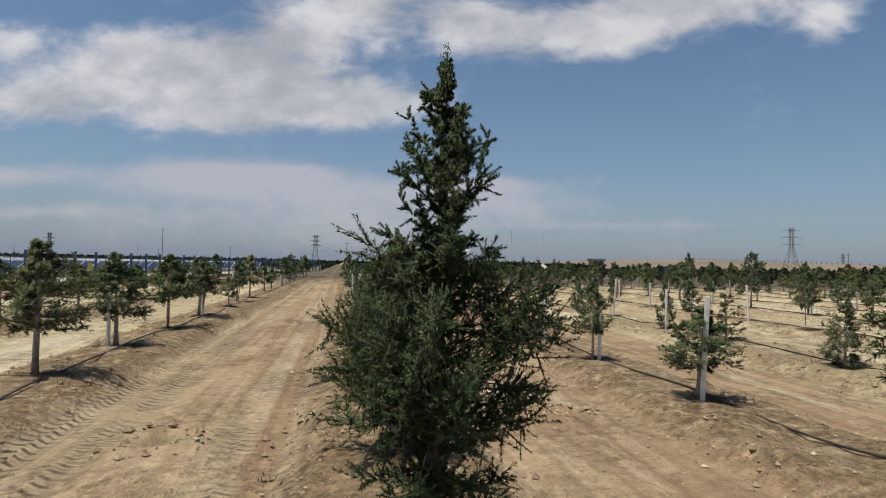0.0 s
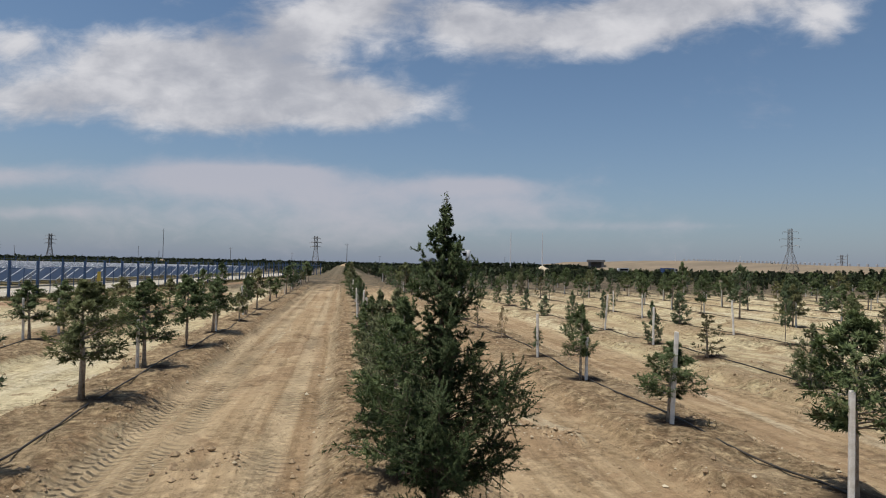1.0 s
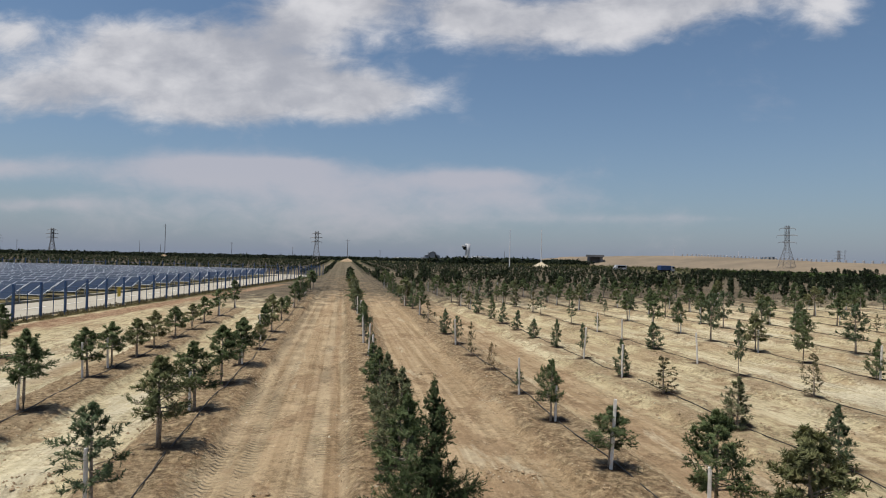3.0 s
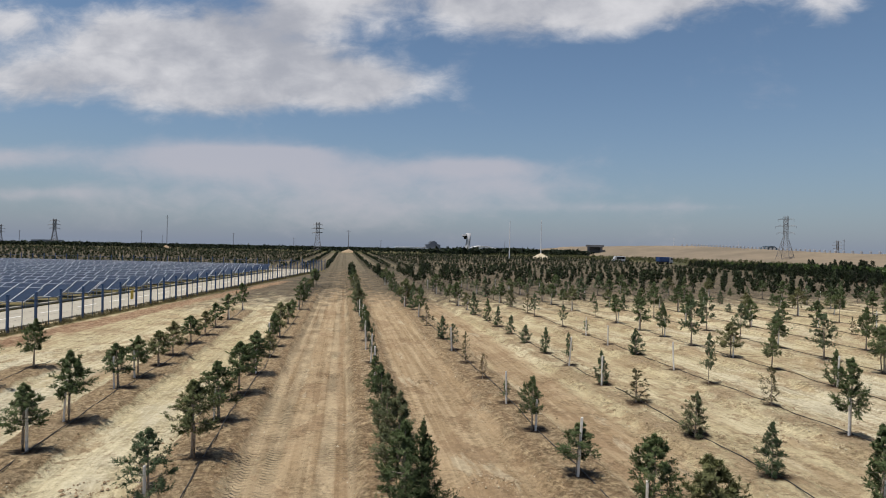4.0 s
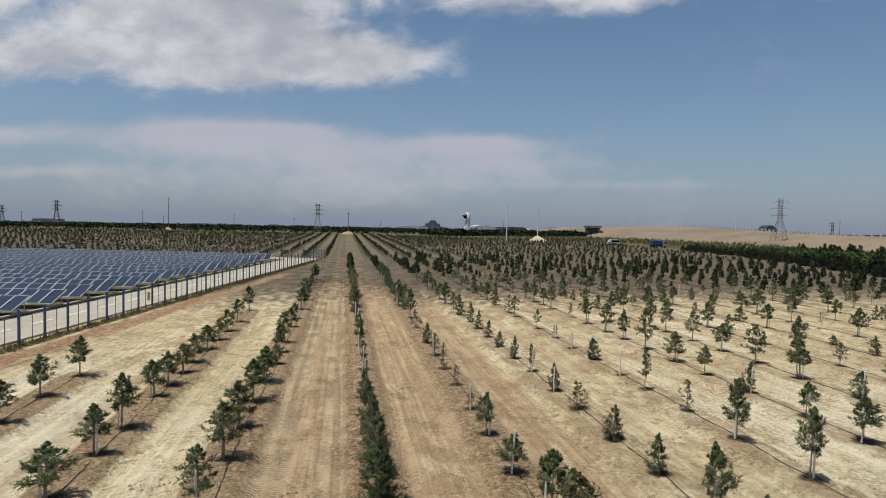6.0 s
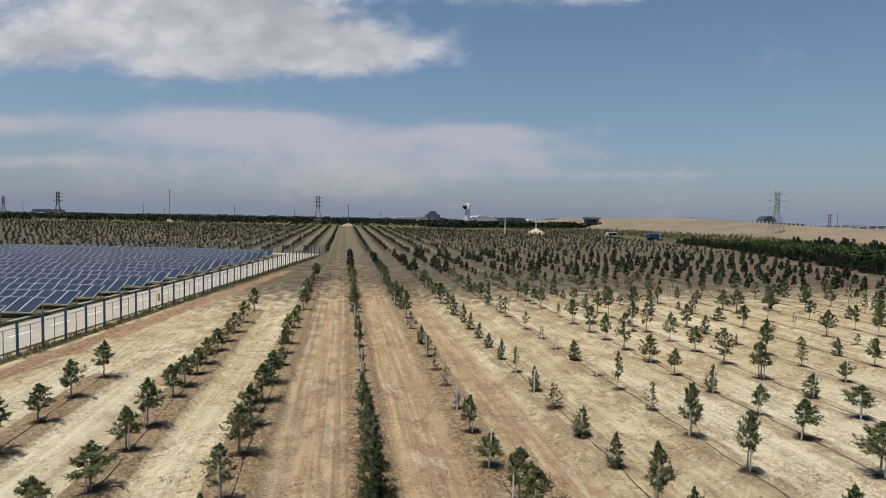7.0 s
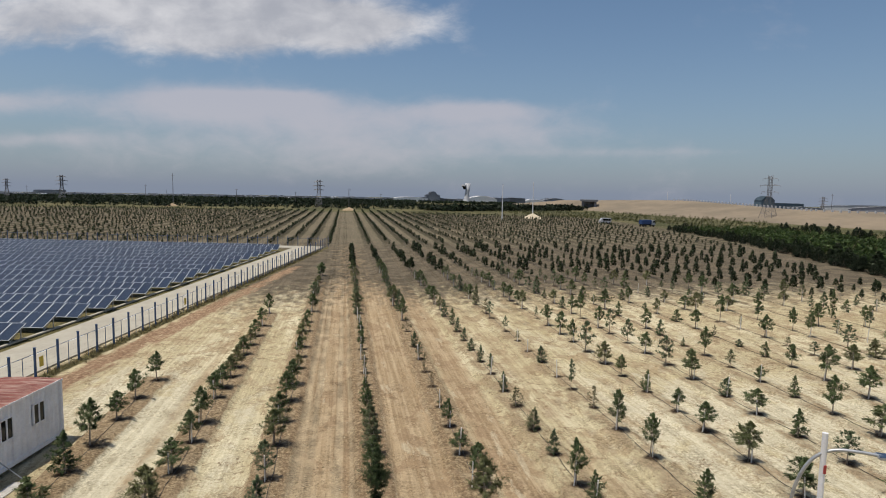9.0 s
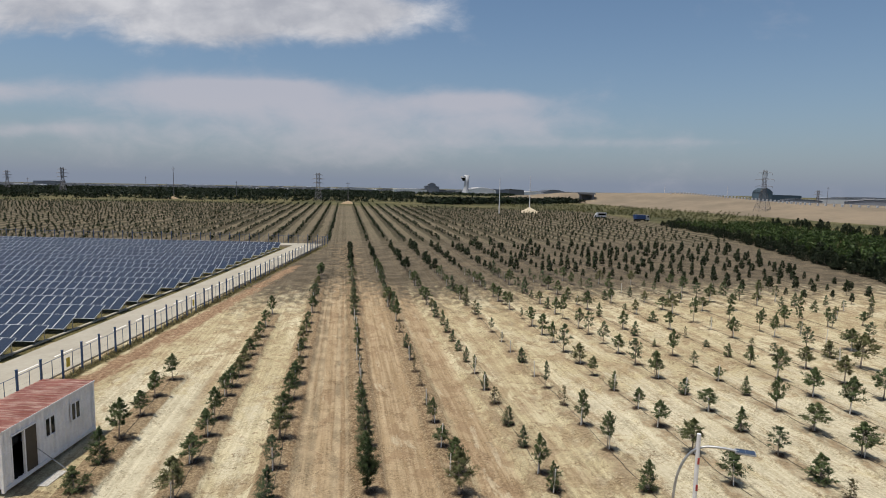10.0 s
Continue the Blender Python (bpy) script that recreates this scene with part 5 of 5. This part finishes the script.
# ---- pylons, poles and far buildings ----
def pylon(x, y, h, turn=0.0, spread_foot=0.115, top=0.36, girth=1.0, group="pylons"):
    z = float(ground_z([x], [y])[0])
    ob = holder("pylon", pose(x, y, z - 0.2, 0, 0, turn), "dark steel lattice power pylon with cross arms", "pylon", group)
    wide = h * spread_foot
    waist = h * 0.55

    def half(s):
        return wide * (1 - (1 - top) * min(1, s / waist)) if s < waist else wide * top

    for sx in (-1, 1):
        for sy in (-1, 1):
            bm = bmesh.new()
            levels = [0, waist, h * 0.97]
            for a, b in zip(levels, levels[1:]):
                rod(bm, (sx * half(a), sy * half(a), a), (sx * half(b), sy * half(b), b), 0.15 * girth, 0.12 * girth, 4)
            part("leg", bm, "lattice", ob)
    bm = bmesh.new()
    steps = np.linspace(0, 1, 9) ** 0.85 * h * 0.95
    for a, b in zip(steps, steps[1:]):
        for sx, sy, tx, ty in ((-1, -1, 1, -1), (1, -1, 1, 1), (1, 1, -1, 1), (-1, 1, -1, -1)):
            rod(bm, (sx * half(a), sy * half(a), a), (tx * half(b), ty * half(b), b), 0.085 * girth, sides=3)
            rod(bm, (tx * half(a), ty * half(a), a), (sx * half(b), sy * half(b), b), 0.085 * girth, sides=3)
            rod(bm, (sx * half(b), sy * half(b), b), (tx * half(b), ty * half(b), b), 0.08 * girth, sides=3)
    part("bracing", bm, "lattice", ob)
    for s, reach in ((0.62, 0.17), (0.76, 0.20), (0.90, 0.15)):
        bm = bmesh.new()
        for side in (-1, 1):
            rod(bm, (0, -half(h * s), h * s), (side * h * reach, 0, h * s), 0.14 * girth, 0.07 * girth, 4)
            rod(bm, (0, half(h * s), h * s), (side * h * reach, 0, h * s), 0.14 * girth, 0.07 * girth, 4)
            rod(bm, (0, 0, h * s + h * 0.035), (side * h * reach, 0, h * s), 0.09 * girth, 0.06 * girth, 4)
            rod(bm, (side * h * reach, 0, h * s), (side * h * reach, 0, h * s - h * 0.04), 0.06, sides=5)
        part("cross_arm", bm, "lattice", ob)


for px, py, ph, turn, foot, top, girth in ((-16.4, 349, 17.6, 4, 0.125, 0.42, 1.1), (202.5, 239.5, 23.0, -62, 0.15, 0.22, 0.6), (-206, 457, 19.5, 15, 0.12, 0.36, 1.2), (-317, 603, 19.0, 20, 0.12, 0.36, 1.2), (280, 292, 13.2, -60, 0.13, 0.28, 0.6)):
    pylon(px, py, ph, turn, foot, top, girth)


def power_pole(x, y, h, pale=False, arms=True):
    z = float(ground_z([x], [y])[0])
    ob = holder("power_pole", pose(x, y, z), ("pale slender concrete mast" if pale else "dark wooden power pole with a short cross bar"), "pole", "power poles")
    bm = bmesh.new()
    rod(bm, (0, 0, -0.3), (0, 0, h), 0.26 if pale else 0.20, 0.12, 8)
    part("mast", bm, "pole_white" if pale else "lattice", ob)
    if arms:
        bm = bmesh.new()
        rod(bm, (-0.9, 0, h * 0.93), (0.9, 0, h * 0.93), 0.07, sides=5)
        for s in (-0.8, 0.0, 0.8):
            rod(bm, (s, 0, h * 0.93), (s, 0, h * 0.93 + 0.35), 0.06, sides=5)
        part("cross_bar", bm, "lattice", ob)


for px, py, ph, pale, arms in ((-99, 346, 18.5, False, True), (1.4, 309, 11.8, False, True), (-77, 422, 10.5, False, True), (-178, 552, 14.0, False, True),
                               (64, 221, 15.0, True, False), (81.6, 234.4, 16.2, True, False), (-40, 470, 9.0, False, True), (30, 500, 9.0, False, True),
                               (-250, 500, 11.0, False, True), (-140, 480, 9.0, False, False), (120, 430, 9.0, False, False), (260, 430, 16.0, True, False), (310, 420, 15.0, True, False), (337, 347, 15.5, False, True)):
    power_pole(px, py, ph, pale, arms)


def heap(x, y, r, h, mat, label, seed):
    rng = np.random.default_rng(seed)
    bm = bmesh.new()
    rings = []
    for s in np.linspace(1, 0.08, 7):
        rings.append([bm.verts.new((r * s * math.cos(a) * (1 + rng.normal(0, 0.05)), r * s * math.sin(a) * (1 + rng.normal(0, 0.05)), h * (1 - s) ** 0.9 + rng.normal(0, 0.02 * h))) for a in np.linspace(0, math.tau, 15)[:-1]])
    for lo, hi in zip(rings, rings[1:]):
        for k in range(14):
            bm.faces.new((lo[k], lo[(k + 1) % 14], hi[(k + 1) % 14], hi[k]))
    bm.faces.new(rings[-1])
    z = float(ground_z([x], [y])[0])
    solid("earth_mound", bm, mat, label, "heap", m=pose(x, y, z - 0.1))


heap(81.6, 234.4, 4.5, 2.6, "stone", "pale gravel heap round the foot of a mast", 4)
heap(1.4, 306.0, 4.2, 1.9, "clod", "sandy earth heap at the end of the track", 5)
heap(-99.0, 344.0, 3.0, 1.7, "clod", "sandy heap round the foot of a power pole", 6)


def sand_bank():
    """A long graded bank of sand on the eastern side."""
    foot = [(140, 500), (158, 415), (168, 320), (172, 270), (184, 222), (196, 165), (280, 40)]
    crest = [(150, 520), (176, 445), (215, 380), (230, 356), (228, 296), (222, 232), (330, 60)]
    tall = [1.0, 6.4, 8.3, 8.6, 7.2, 5.7, 4.0]
    fine_foot, fine_crest, fine_tall = [], [], []
    for a in np.linspace(0, 6, 97):
        for rows, fine in ((foot, fine_foot), (crest, fine_crest)):
            fine.append((np.interp(a, range(7), [p[0] for p in rows]), np.interp(a, range(7), [p[1] for p in rows])))
        fine_tall.append(np.interp(a, range(7), tall))
    f, c, t = np.array(fine_foot), np.array(fine_crest), np.array(fine_tall)
    share = np.concatenate([np.linspace(0, 1, 13), [1.5, 3.0, 7.0]])
    rise = np.concatenate([np.linspace(0, 1, 13) ** 1.1, [0.98, 0.85, -0.6]])
    rng = np.random.default_rng(3)
    v = f[:, None] + (c - f)[:, None] * share[None, :, None]
    z = -0.6 + t[:, None] * rise[None] + rng.normal(0, 0.10, (97, 16)) * (share > 0.05)
    i = np.arange(97 * 16).reshape(97, 16)
    q = np.stack([i[:-1, :-1], i[:-1, 1:], i[1:, 1:], i[1:, :-1]], -1)
    mesh = raw("sand_bank", np.concatenate([v, z[..., None]], -1), q)
    tagged(link("sand_bank", mesh, "sand", smooth=True), "long pale graded sand bank in the distance", "ground", kind="structure")
    # white pillars of the boundary along its crest
    bm = soft_box((-0.38, -0.38, -0.5), (0.38, 0.38, 1.25), 0.05)
    mesh = bpy.data.meshes.new("boundary_pillar")
    bm.to_mesh(mesh)
    bm.free()
    mesh.materials.append(M["far_white"])
    line = np.array(crest, float)
    run = np.concatenate([[0], np.cumsum(np.hypot(*np.diff(line, axis=0).T))])
    for a in np.interp(np.arange(run[2] + 20, run[6], 3.4), run, range(7)):
        p = [np.interp(a, range(7), [q[n] for q in crest]) for n in (0, 1)]
        ob = new("boundary_pillar", mesh)
        ob.location = (p[0] + 1, p[1] + 1, np.interp(a, range(7), tall) - 0.7)
        tagged(ob, "white boundary pillar on the crest of the sand bank", "pillar", "boundary pillars")


sand_bank()


def underpass():
    ob = holder("culvert_portal", pose(172.3, 383.5, -1.7, 0, 0, -24), "grey concrete portal with a dark opening in the sand bank", "portal")
    bm = bmesh.new()
    box(bm, (-5.2, 0, -1), (-3.6, 14, 8.0))
    part("side_pier", bm, "far_grey", ob)
    bm = bmesh.new()
    box(bm, (3.6, 0, -1), (5.2, 14, 8.0))
    part("side_pier", bm, "far_grey", ob)
    bm = bmesh.new()
    box(bm, (-6.2, -0.6, 7.6), (6.2, 14, 9.0))
    part("deck", bm, "far_grey", ob)
    bm = bmesh.new()
    box(bm, (-3.6, 5, -1), (3.6, 5.5, 7.6))
    part("back_wall", bm, "far_grey", ob)


underpass()


def control_tower():
    ob = holder("control_tower", pose(180.5, 861, -10), "pale flared control tower with a wide glazed cab", "tower")
    bm = bmesh.new()
    tube(bm, [(0.4, 0, 0), (0.8, 0, 6), (1.3, 0, 13), (2.2, 0, 22), (2.4, 0, 34.0)], [8.5, 5.6, 4.0, 3.3, 4.2], 16)
    part("shaft", bm, "far_white", ob, smooth=True)
    bm = bmesh.new()
    rod(bm, (-2.8, 0, 25.0), (-2.8, 0, 28.2), 1.4, 2.6, 18)
    rod(bm, (-4.2, 0, 26.5), (1.5, 0, 26.0), 1.6, 1.8, 8)
    part("cab", bm, "glass", ob)
    bm = bmesh.new()
    rod(bm, (-2.9, 0, 29.6), (-2.9, 0, 32.0), 4.2, 3.9, 18)
    part("cab_roof", bm, "far_white", ob)
    bm = bmesh.new()
    rod(bm, (-2.9, 0, 28.2), (-2.9, 0, 29.6), 3.5, 3.8, 18)
    part("cab_window", bm, "glass", ob)


control_tower()


def far_hall(x, y, w, d, h, mat, label, arch=0.0, turn=0.0, roof=""):
    z = float(ground_z([x], [y])[0]) - 1.0
    ob = holder("far_hall", pose(x, y, z, 0, 0, turn), label, "building", "far buildings")
    bm = bmesh.new()
    n = 12
    rim = [(-w / 2, 0.0)] + [(-w / 2 + w * i / n, h + arch * math.sin(math.pi * i / n)) for i in range(n + 1)] + [(w / 2, 0.0)]
    front, rear = [bm.verts.new((px, 0, pz)) for px, pz in rim], [bm.verts.new((px, d, pz)) for px, pz in rim]
    bm.faces.new(front[::-1])
    bm.faces.new(rear)
    for i in range(len(rim)):
        k = (i + 1) % len(rim)
        bm.faces.new((front[i], front[k], rear[k], rear[i]))
    part("hall_body", bm, mat, ob)
    bm = bmesh.new()
    n = 12
    lo = [bm.verts.new((-w * 0.52 + w * 1.04 * i / n, -0.5, h + 0.5 + arch * math.sin(math.pi * i / n))) for i in range(n + 1)]
    hi = [bm.verts.new((-w * 0.52 + w * 1.04 * i / n, d + 0.5, h + 0.5 + arch * math.sin(math.pi * i / n))) for i in range(n + 1)]
    for i in range(n):
        bm.faces.new((lo[i], lo[i + 1], hi[i + 1], hi[i]))
    bmesh.ops.solidify(bm, geom=bm.faces[:], thickness=0.4)
    part("roof", bm, roof or mat, ob)


far_hall(206, 857, 44, 30, 6, "bright_roof", "white vaulted terminal hall far across the plain", 5.0)
far_hall(240, 880, 30, 30, 8, "far_blue", "grey-blue service block beside the far terminal", 1.0)
far_hall(270, 890, 26, 30, 9, "far_grey", "dark service block beside the far terminal", 0.5)
far_hall(98, 869, 50, 20, 6, "bright_roof", "low pale terminal block far across the plain", 1.5)
far_hall(131, 878, 66, 14, 4, "far_grey", "grey terminal base with sloped ends far off", 4.0)
far_hall(131, 872, 16, 14, 9, "far_white", "pale terminal storey far off", 1.0)
far_hall(131, 870, 22, 14, 11, "far_blue", "wide grey terminal roof storey far off", 1.5)
far_hall(131, 869, 11, 14, 14, "far_blue", "grey terminal hall with a domed top far off", 2.5)
far_hall(306, 917, 40, 30, 4, "bright_roof", "white arched shed far across the plain", 3.0)
far_hall(347, 925, 58, 30, 2, "far_blue", "wide grey arched hangar far across the plain", 8.0)
far_hall(560, 693, 20, 14, 13, "far_teal", "blue-grey arched hangar far behind the sand bank", 6.0)
far_hall(600, 705, 50, 14, 10, "far_teal", "long blue-grey shed beside the arched hangar", 0.6)
far_hall(420, 380, 50, 30, 6, "far_blue", "long white shed far behind the sand bank", 2.0, -40, "far_white")
far_hall(680, 640, 90, 30, 9, "far_blue", "long grey shed far behind the sand bank", 1.0, -30)
far_hall(500, 560, 40, 20, 5, "far_blue", "low shed with a white roof behind the sand bank", 1.0, -40, "far_white")
far_hall(560, 560, 60, 26, 8, "far_white", "pale warehouse far behind the sand bank", 0.6, -42)
far_hall(585, 500, 44, 26, 7, "far_blue", "low warehouse with a white roof far behind the sand bank", 1.5, -46, "far_white")
far_hall(640, 520, 70, 30, 9, "far_grey", "long dark warehouse far behind the sand bank", 1.5, -46)
far_hall(520, 430, 60, 26, 6, "far_blue", "long white greenhouse shed behind the sand bank", 1.5, -46, "far_white")
far_hall(-575, 1250, 50, 20, 10, "far_blue", "pale apartment blocks far on the horizon", 0.5, 0, "far_white")
far_hall(-300, 1300, 50, 20, 6, "far_white", "low pale buildings far on the horizon", 0.5)
far_hall(30, 1200, 40, 20, 5, "far_white", "low pale buildings far on the horizon", 0.5)


def far_town():
    """The low houses of a town along the skyline, past counting."""
    rng = np.random.default_rng(404)
    n = 1500
    y = rng.uniform(1000, 1900, n)
    x = y * rng.uniform(-0.66, 0.42, n)
    w, d, h = rng.uniform(6, 20, n), rng.uniform(8, 16, n), rng.uniform(1.0, 3.0, n) * rng.choice([1, 1, 1, 1.8], n)
    z = ground_z(x, y)
    unit_box = np.array([(i, j, k) for k in (0, 1) for j in (-0.5, 0.5) for i in (-0.5, 0.5)])
    v = unit_box[None] * np.stack([w, d, h + 1], 1)[:, None] + np.stack([x, y, z - 1], 1)[:, None]
    faces = np.array([(0, 1, 5, 4), (1, 3, 7, 5), (3, 2, 6, 7), (2, 0, 4, 6), (4, 5, 7, 6)])
    mesh = raw("town_houses", v, (np.arange(n)[:, None, None] * 8 + faces).reshape(-1, 4))
    mesh.polygons.foreach_set("use_smooth", [False] * len(mesh.polygons))
    tagged(link("town_houses", mesh, "town"), "low pale town houses crowded along the far skyline", "houses", kind="stuff")


far_town()


# ---- vehicles at the far edge of the plantation ----
def wheel(ob, x, y, r):
    bm = bmesh.new()
    rod(bm, (x, y - 0.14, r), (x, y + 0.14, r), r, sides=14)
    bmesh.ops.bevel(bm, geom=[e for e in bm.edges if e.calc_length() < r], offset=0.05, segments=1, affect="EDGES")
    part("wheel", bm, "rubber", ob)


def truck():
    ob = holder("tipper_truck", pose(107, 180, -0.15, 0, 0, 8) @ Matrix.Diagonal((0.85, 0.85, 0.85, 1)), "blue tipper truck parked beside the pine wood", "truck")
    part("body", soft_box((-3.4, -1.2, 1.1), (1.3, 1.2, 2.9), 0.08), "truck_blue", ob, "blue tipping body")
    bm = bmesh.new()
    box(bm, (1.5, -1.15, 0.7), (3.3, 1.15, 2.8))
    for v in bm.verts:
        if v.co.z > 2 and v.co.x > 3:
            v.co.x -= 0.35
    bmesh.ops.bevel(bm, geom=bm.edges[:], offset=0.1, segments=2, affect="EDGES")
    cab = part("cab", bm, "far_white", ob, "white cab")
    bm = bmesh.new()
    box(bm, (2.0, -1.17, 1.8), (2.9, -1.14, 2.5))
    part("window", bm, "glass", cab)
    bm = bmesh.new()
    box(bm, (-3.3, -0.5, 0.75), (3.0, 0.5, 1.1))
    part("chassis", bm, "dark", ob)
    for x in (-2.7, -1.5, 2.4):
        for y in (-1.0, 1.0):
            wheel(ob, x, y, 0.5)


def van():
    ob = holder("van", pose(98.5, 197, -0.15, 0, 0, 175), "white van with dark windows parked on the field edge", "van")
    bm = bmesh.new()
    box(bm, (-2.3, -0.95, 0.4), (2.3, 0.95, 2.2))
    for v in bm.verts:
        if v.co.x > 2 and v.co.z > 2:
            v.co.x -= 0.9
    bmesh.ops.bevel(bm, geom=bm.edges[:], offset=0.12, segments=2, affect="EDGES")
    part("body", bm, "far_white", ob)
    for y in (-0.97, 0.95):
        bm = bmesh.new()
        box(bm, (-2.0, y, 1.25), (1.0, y + 0.02, 1.95))
        part("window", bm, "glass", ob)
    for x in (-1.5, 1.5):
        for y in (-0.85, 0.85):
            wheel(ob, x, y, 0.36)


truck()
van()


# ---- pine wood, scrub and far woods ----
def woods():
    rng = np.random.default_rng(91)
    edge_x, edge_y = [66, 70.5, 80.8, 95.6, 100, 118], [30, 45.6, 77.7, 125.8, 160, 176]
    front, shrubs, rear, scrub = [], [], [], []
    lumps = (0.75 + 0.25 * np.sin(np.arange(400) * 0.9)) * rng.uniform(0.85, 1.15, 400)

    def at_edge(y, deep):
        x = np.interp(y, edge_y, edge_x) + deep
        return x, y, float(ground_z([x], [y])[0])

    for _ in range(430):
        y = rng.uniform(25, 176)
        h = rng.uniform(2.1, 3.7) * np.interp(y, [60, 150], [1.0, 0.62]) * lumps[int(y * 2)]
        front.append((*at_edge(y, 3.0 + 4.5 * rng.random() ** 1.3), h, h * rng.uniform(0.75, 1.0)))
    for _ in range(1500):
        y = rng.uniform(25, 170)
        h = rng.uniform(1.2, 2.4) * np.interp(y, [60, 150], [1.0, 0.7])
        shrubs.append((*at_edge(y, rng.uniform(8, 46)), h, h * rng.uniform(0.8, 1.3)))
    for _ in range(230):
        y = rng.uniform(40, 172)
        h = rng.uniform(3.2, 5.6) * np.interp(y, [60, 150], [1.0, 0.62]) * lumps[int(y * 2 + 40)]
        rear.append((*at_edge(y, 44 + 14 * rng.random()), h, h * rng.uniform(0.6, 0.85)))
    front.sort(key=lambda p: p[0] - np.interp(p[1], edge_y, edge_x))
    edge, inner = front[:90], front[90:] + rear
    made = []
    for n in range(5):
        r = np.random.default_rng(300 + n)
        leaf, limb, _ = juniper(r, 4.0, 3.4, "C", 60, 10, 18, 0.17, 0.06)
        crown = foliage_mesh(leaf)
        crown.materials.append(M["pine"])
        made.append((crown, trunk_mesh(r, 4.0, 0.07, limb)))
    for x, y, z, h, w in edge:
        crown, trunk = made[rng.integers(5)]
        ob = holder("pine_tree", Matrix.LocRotScale((x, y, z), Euler((0, 0, rng.uniform(0, 6))), (w / 2.9, w / 2.9, h / 4)), "dense dark green pine at the edge of the wood", "tree", "pines of the wood's edge")
        link("trunk", trunk, None, ob)
        link("crown", crown, None, ob)
    joined_trees("pine_wood", inner, 5, 0.125, 220, "pine", "dense wood of dark green pines", "C")
    joined_trees("young_pines", shrubs, 15, 0.30, 40, "young_pine", "low bright green young pines inside the wood", "C")
    for _ in range(2800):
        y = rng.uniform(60, 330)
        x = np.interp(y, edge_y + [330], edge_x + [60]) + 15 + rng.random() ** 1.4 * 85
        if x > 120 + 0.55 * (y - 100) and y > 150:
            continue
        h = rng.uniform(0.4, 1.4)
        scrub.append((x, y, float(ground_z([x], [y])[0]), h, h * 1.3))
    joined_trees("scrub", scrub, 6, 0.30, 18, "scrub", "pale green scrub behind the pine wood", "C")
    far = []
    for _ in range(11000):
        y = rng.uniform(330, 640)
        x = rng.uniform(-0.62 * y - 20, 0.40 * y)
        if x > 60 and y > 430:
            continue
        dense = 0.35 if y < 420 else 1.0
        if rng.random() > dense:
            continue
        h = rng.uniform(1.2, 2.3)
        far.append((x, y, float(ground_z([x], [y])[0]), h, h * 1.7))
    for _ in range(900):
        a = rng.random()
        x, y = 52 + 112 * a + rng.normal(0, 4), 322 + 62 * a + rng.uniform(-14, 14)
        h = rng.uniform(1.2, 3.4)
        far.append((x, y, float(ground_z([x], [y])[0]), h, h * 1.3))
    joined_trees("far_wood", far, 7, 0.62, 12, "pine", "low dark woodland belt across the far plain", "C")
    far = []
    for _ in range(2600):
        y = rng.uniform(640, 1000)
        x = rng.uniform(-0.62 * y, 0.30 * y)
        h = rng.uniform(1.5, 3)
        far.append((x, y, float(ground_z([x], [y])[0]) - 0.5, h, h * 2.5))
    joined_trees("far_wood", far, 8, 0.95, 9, "pine", "low dark woodland belt near the horizon", "C")


woods()
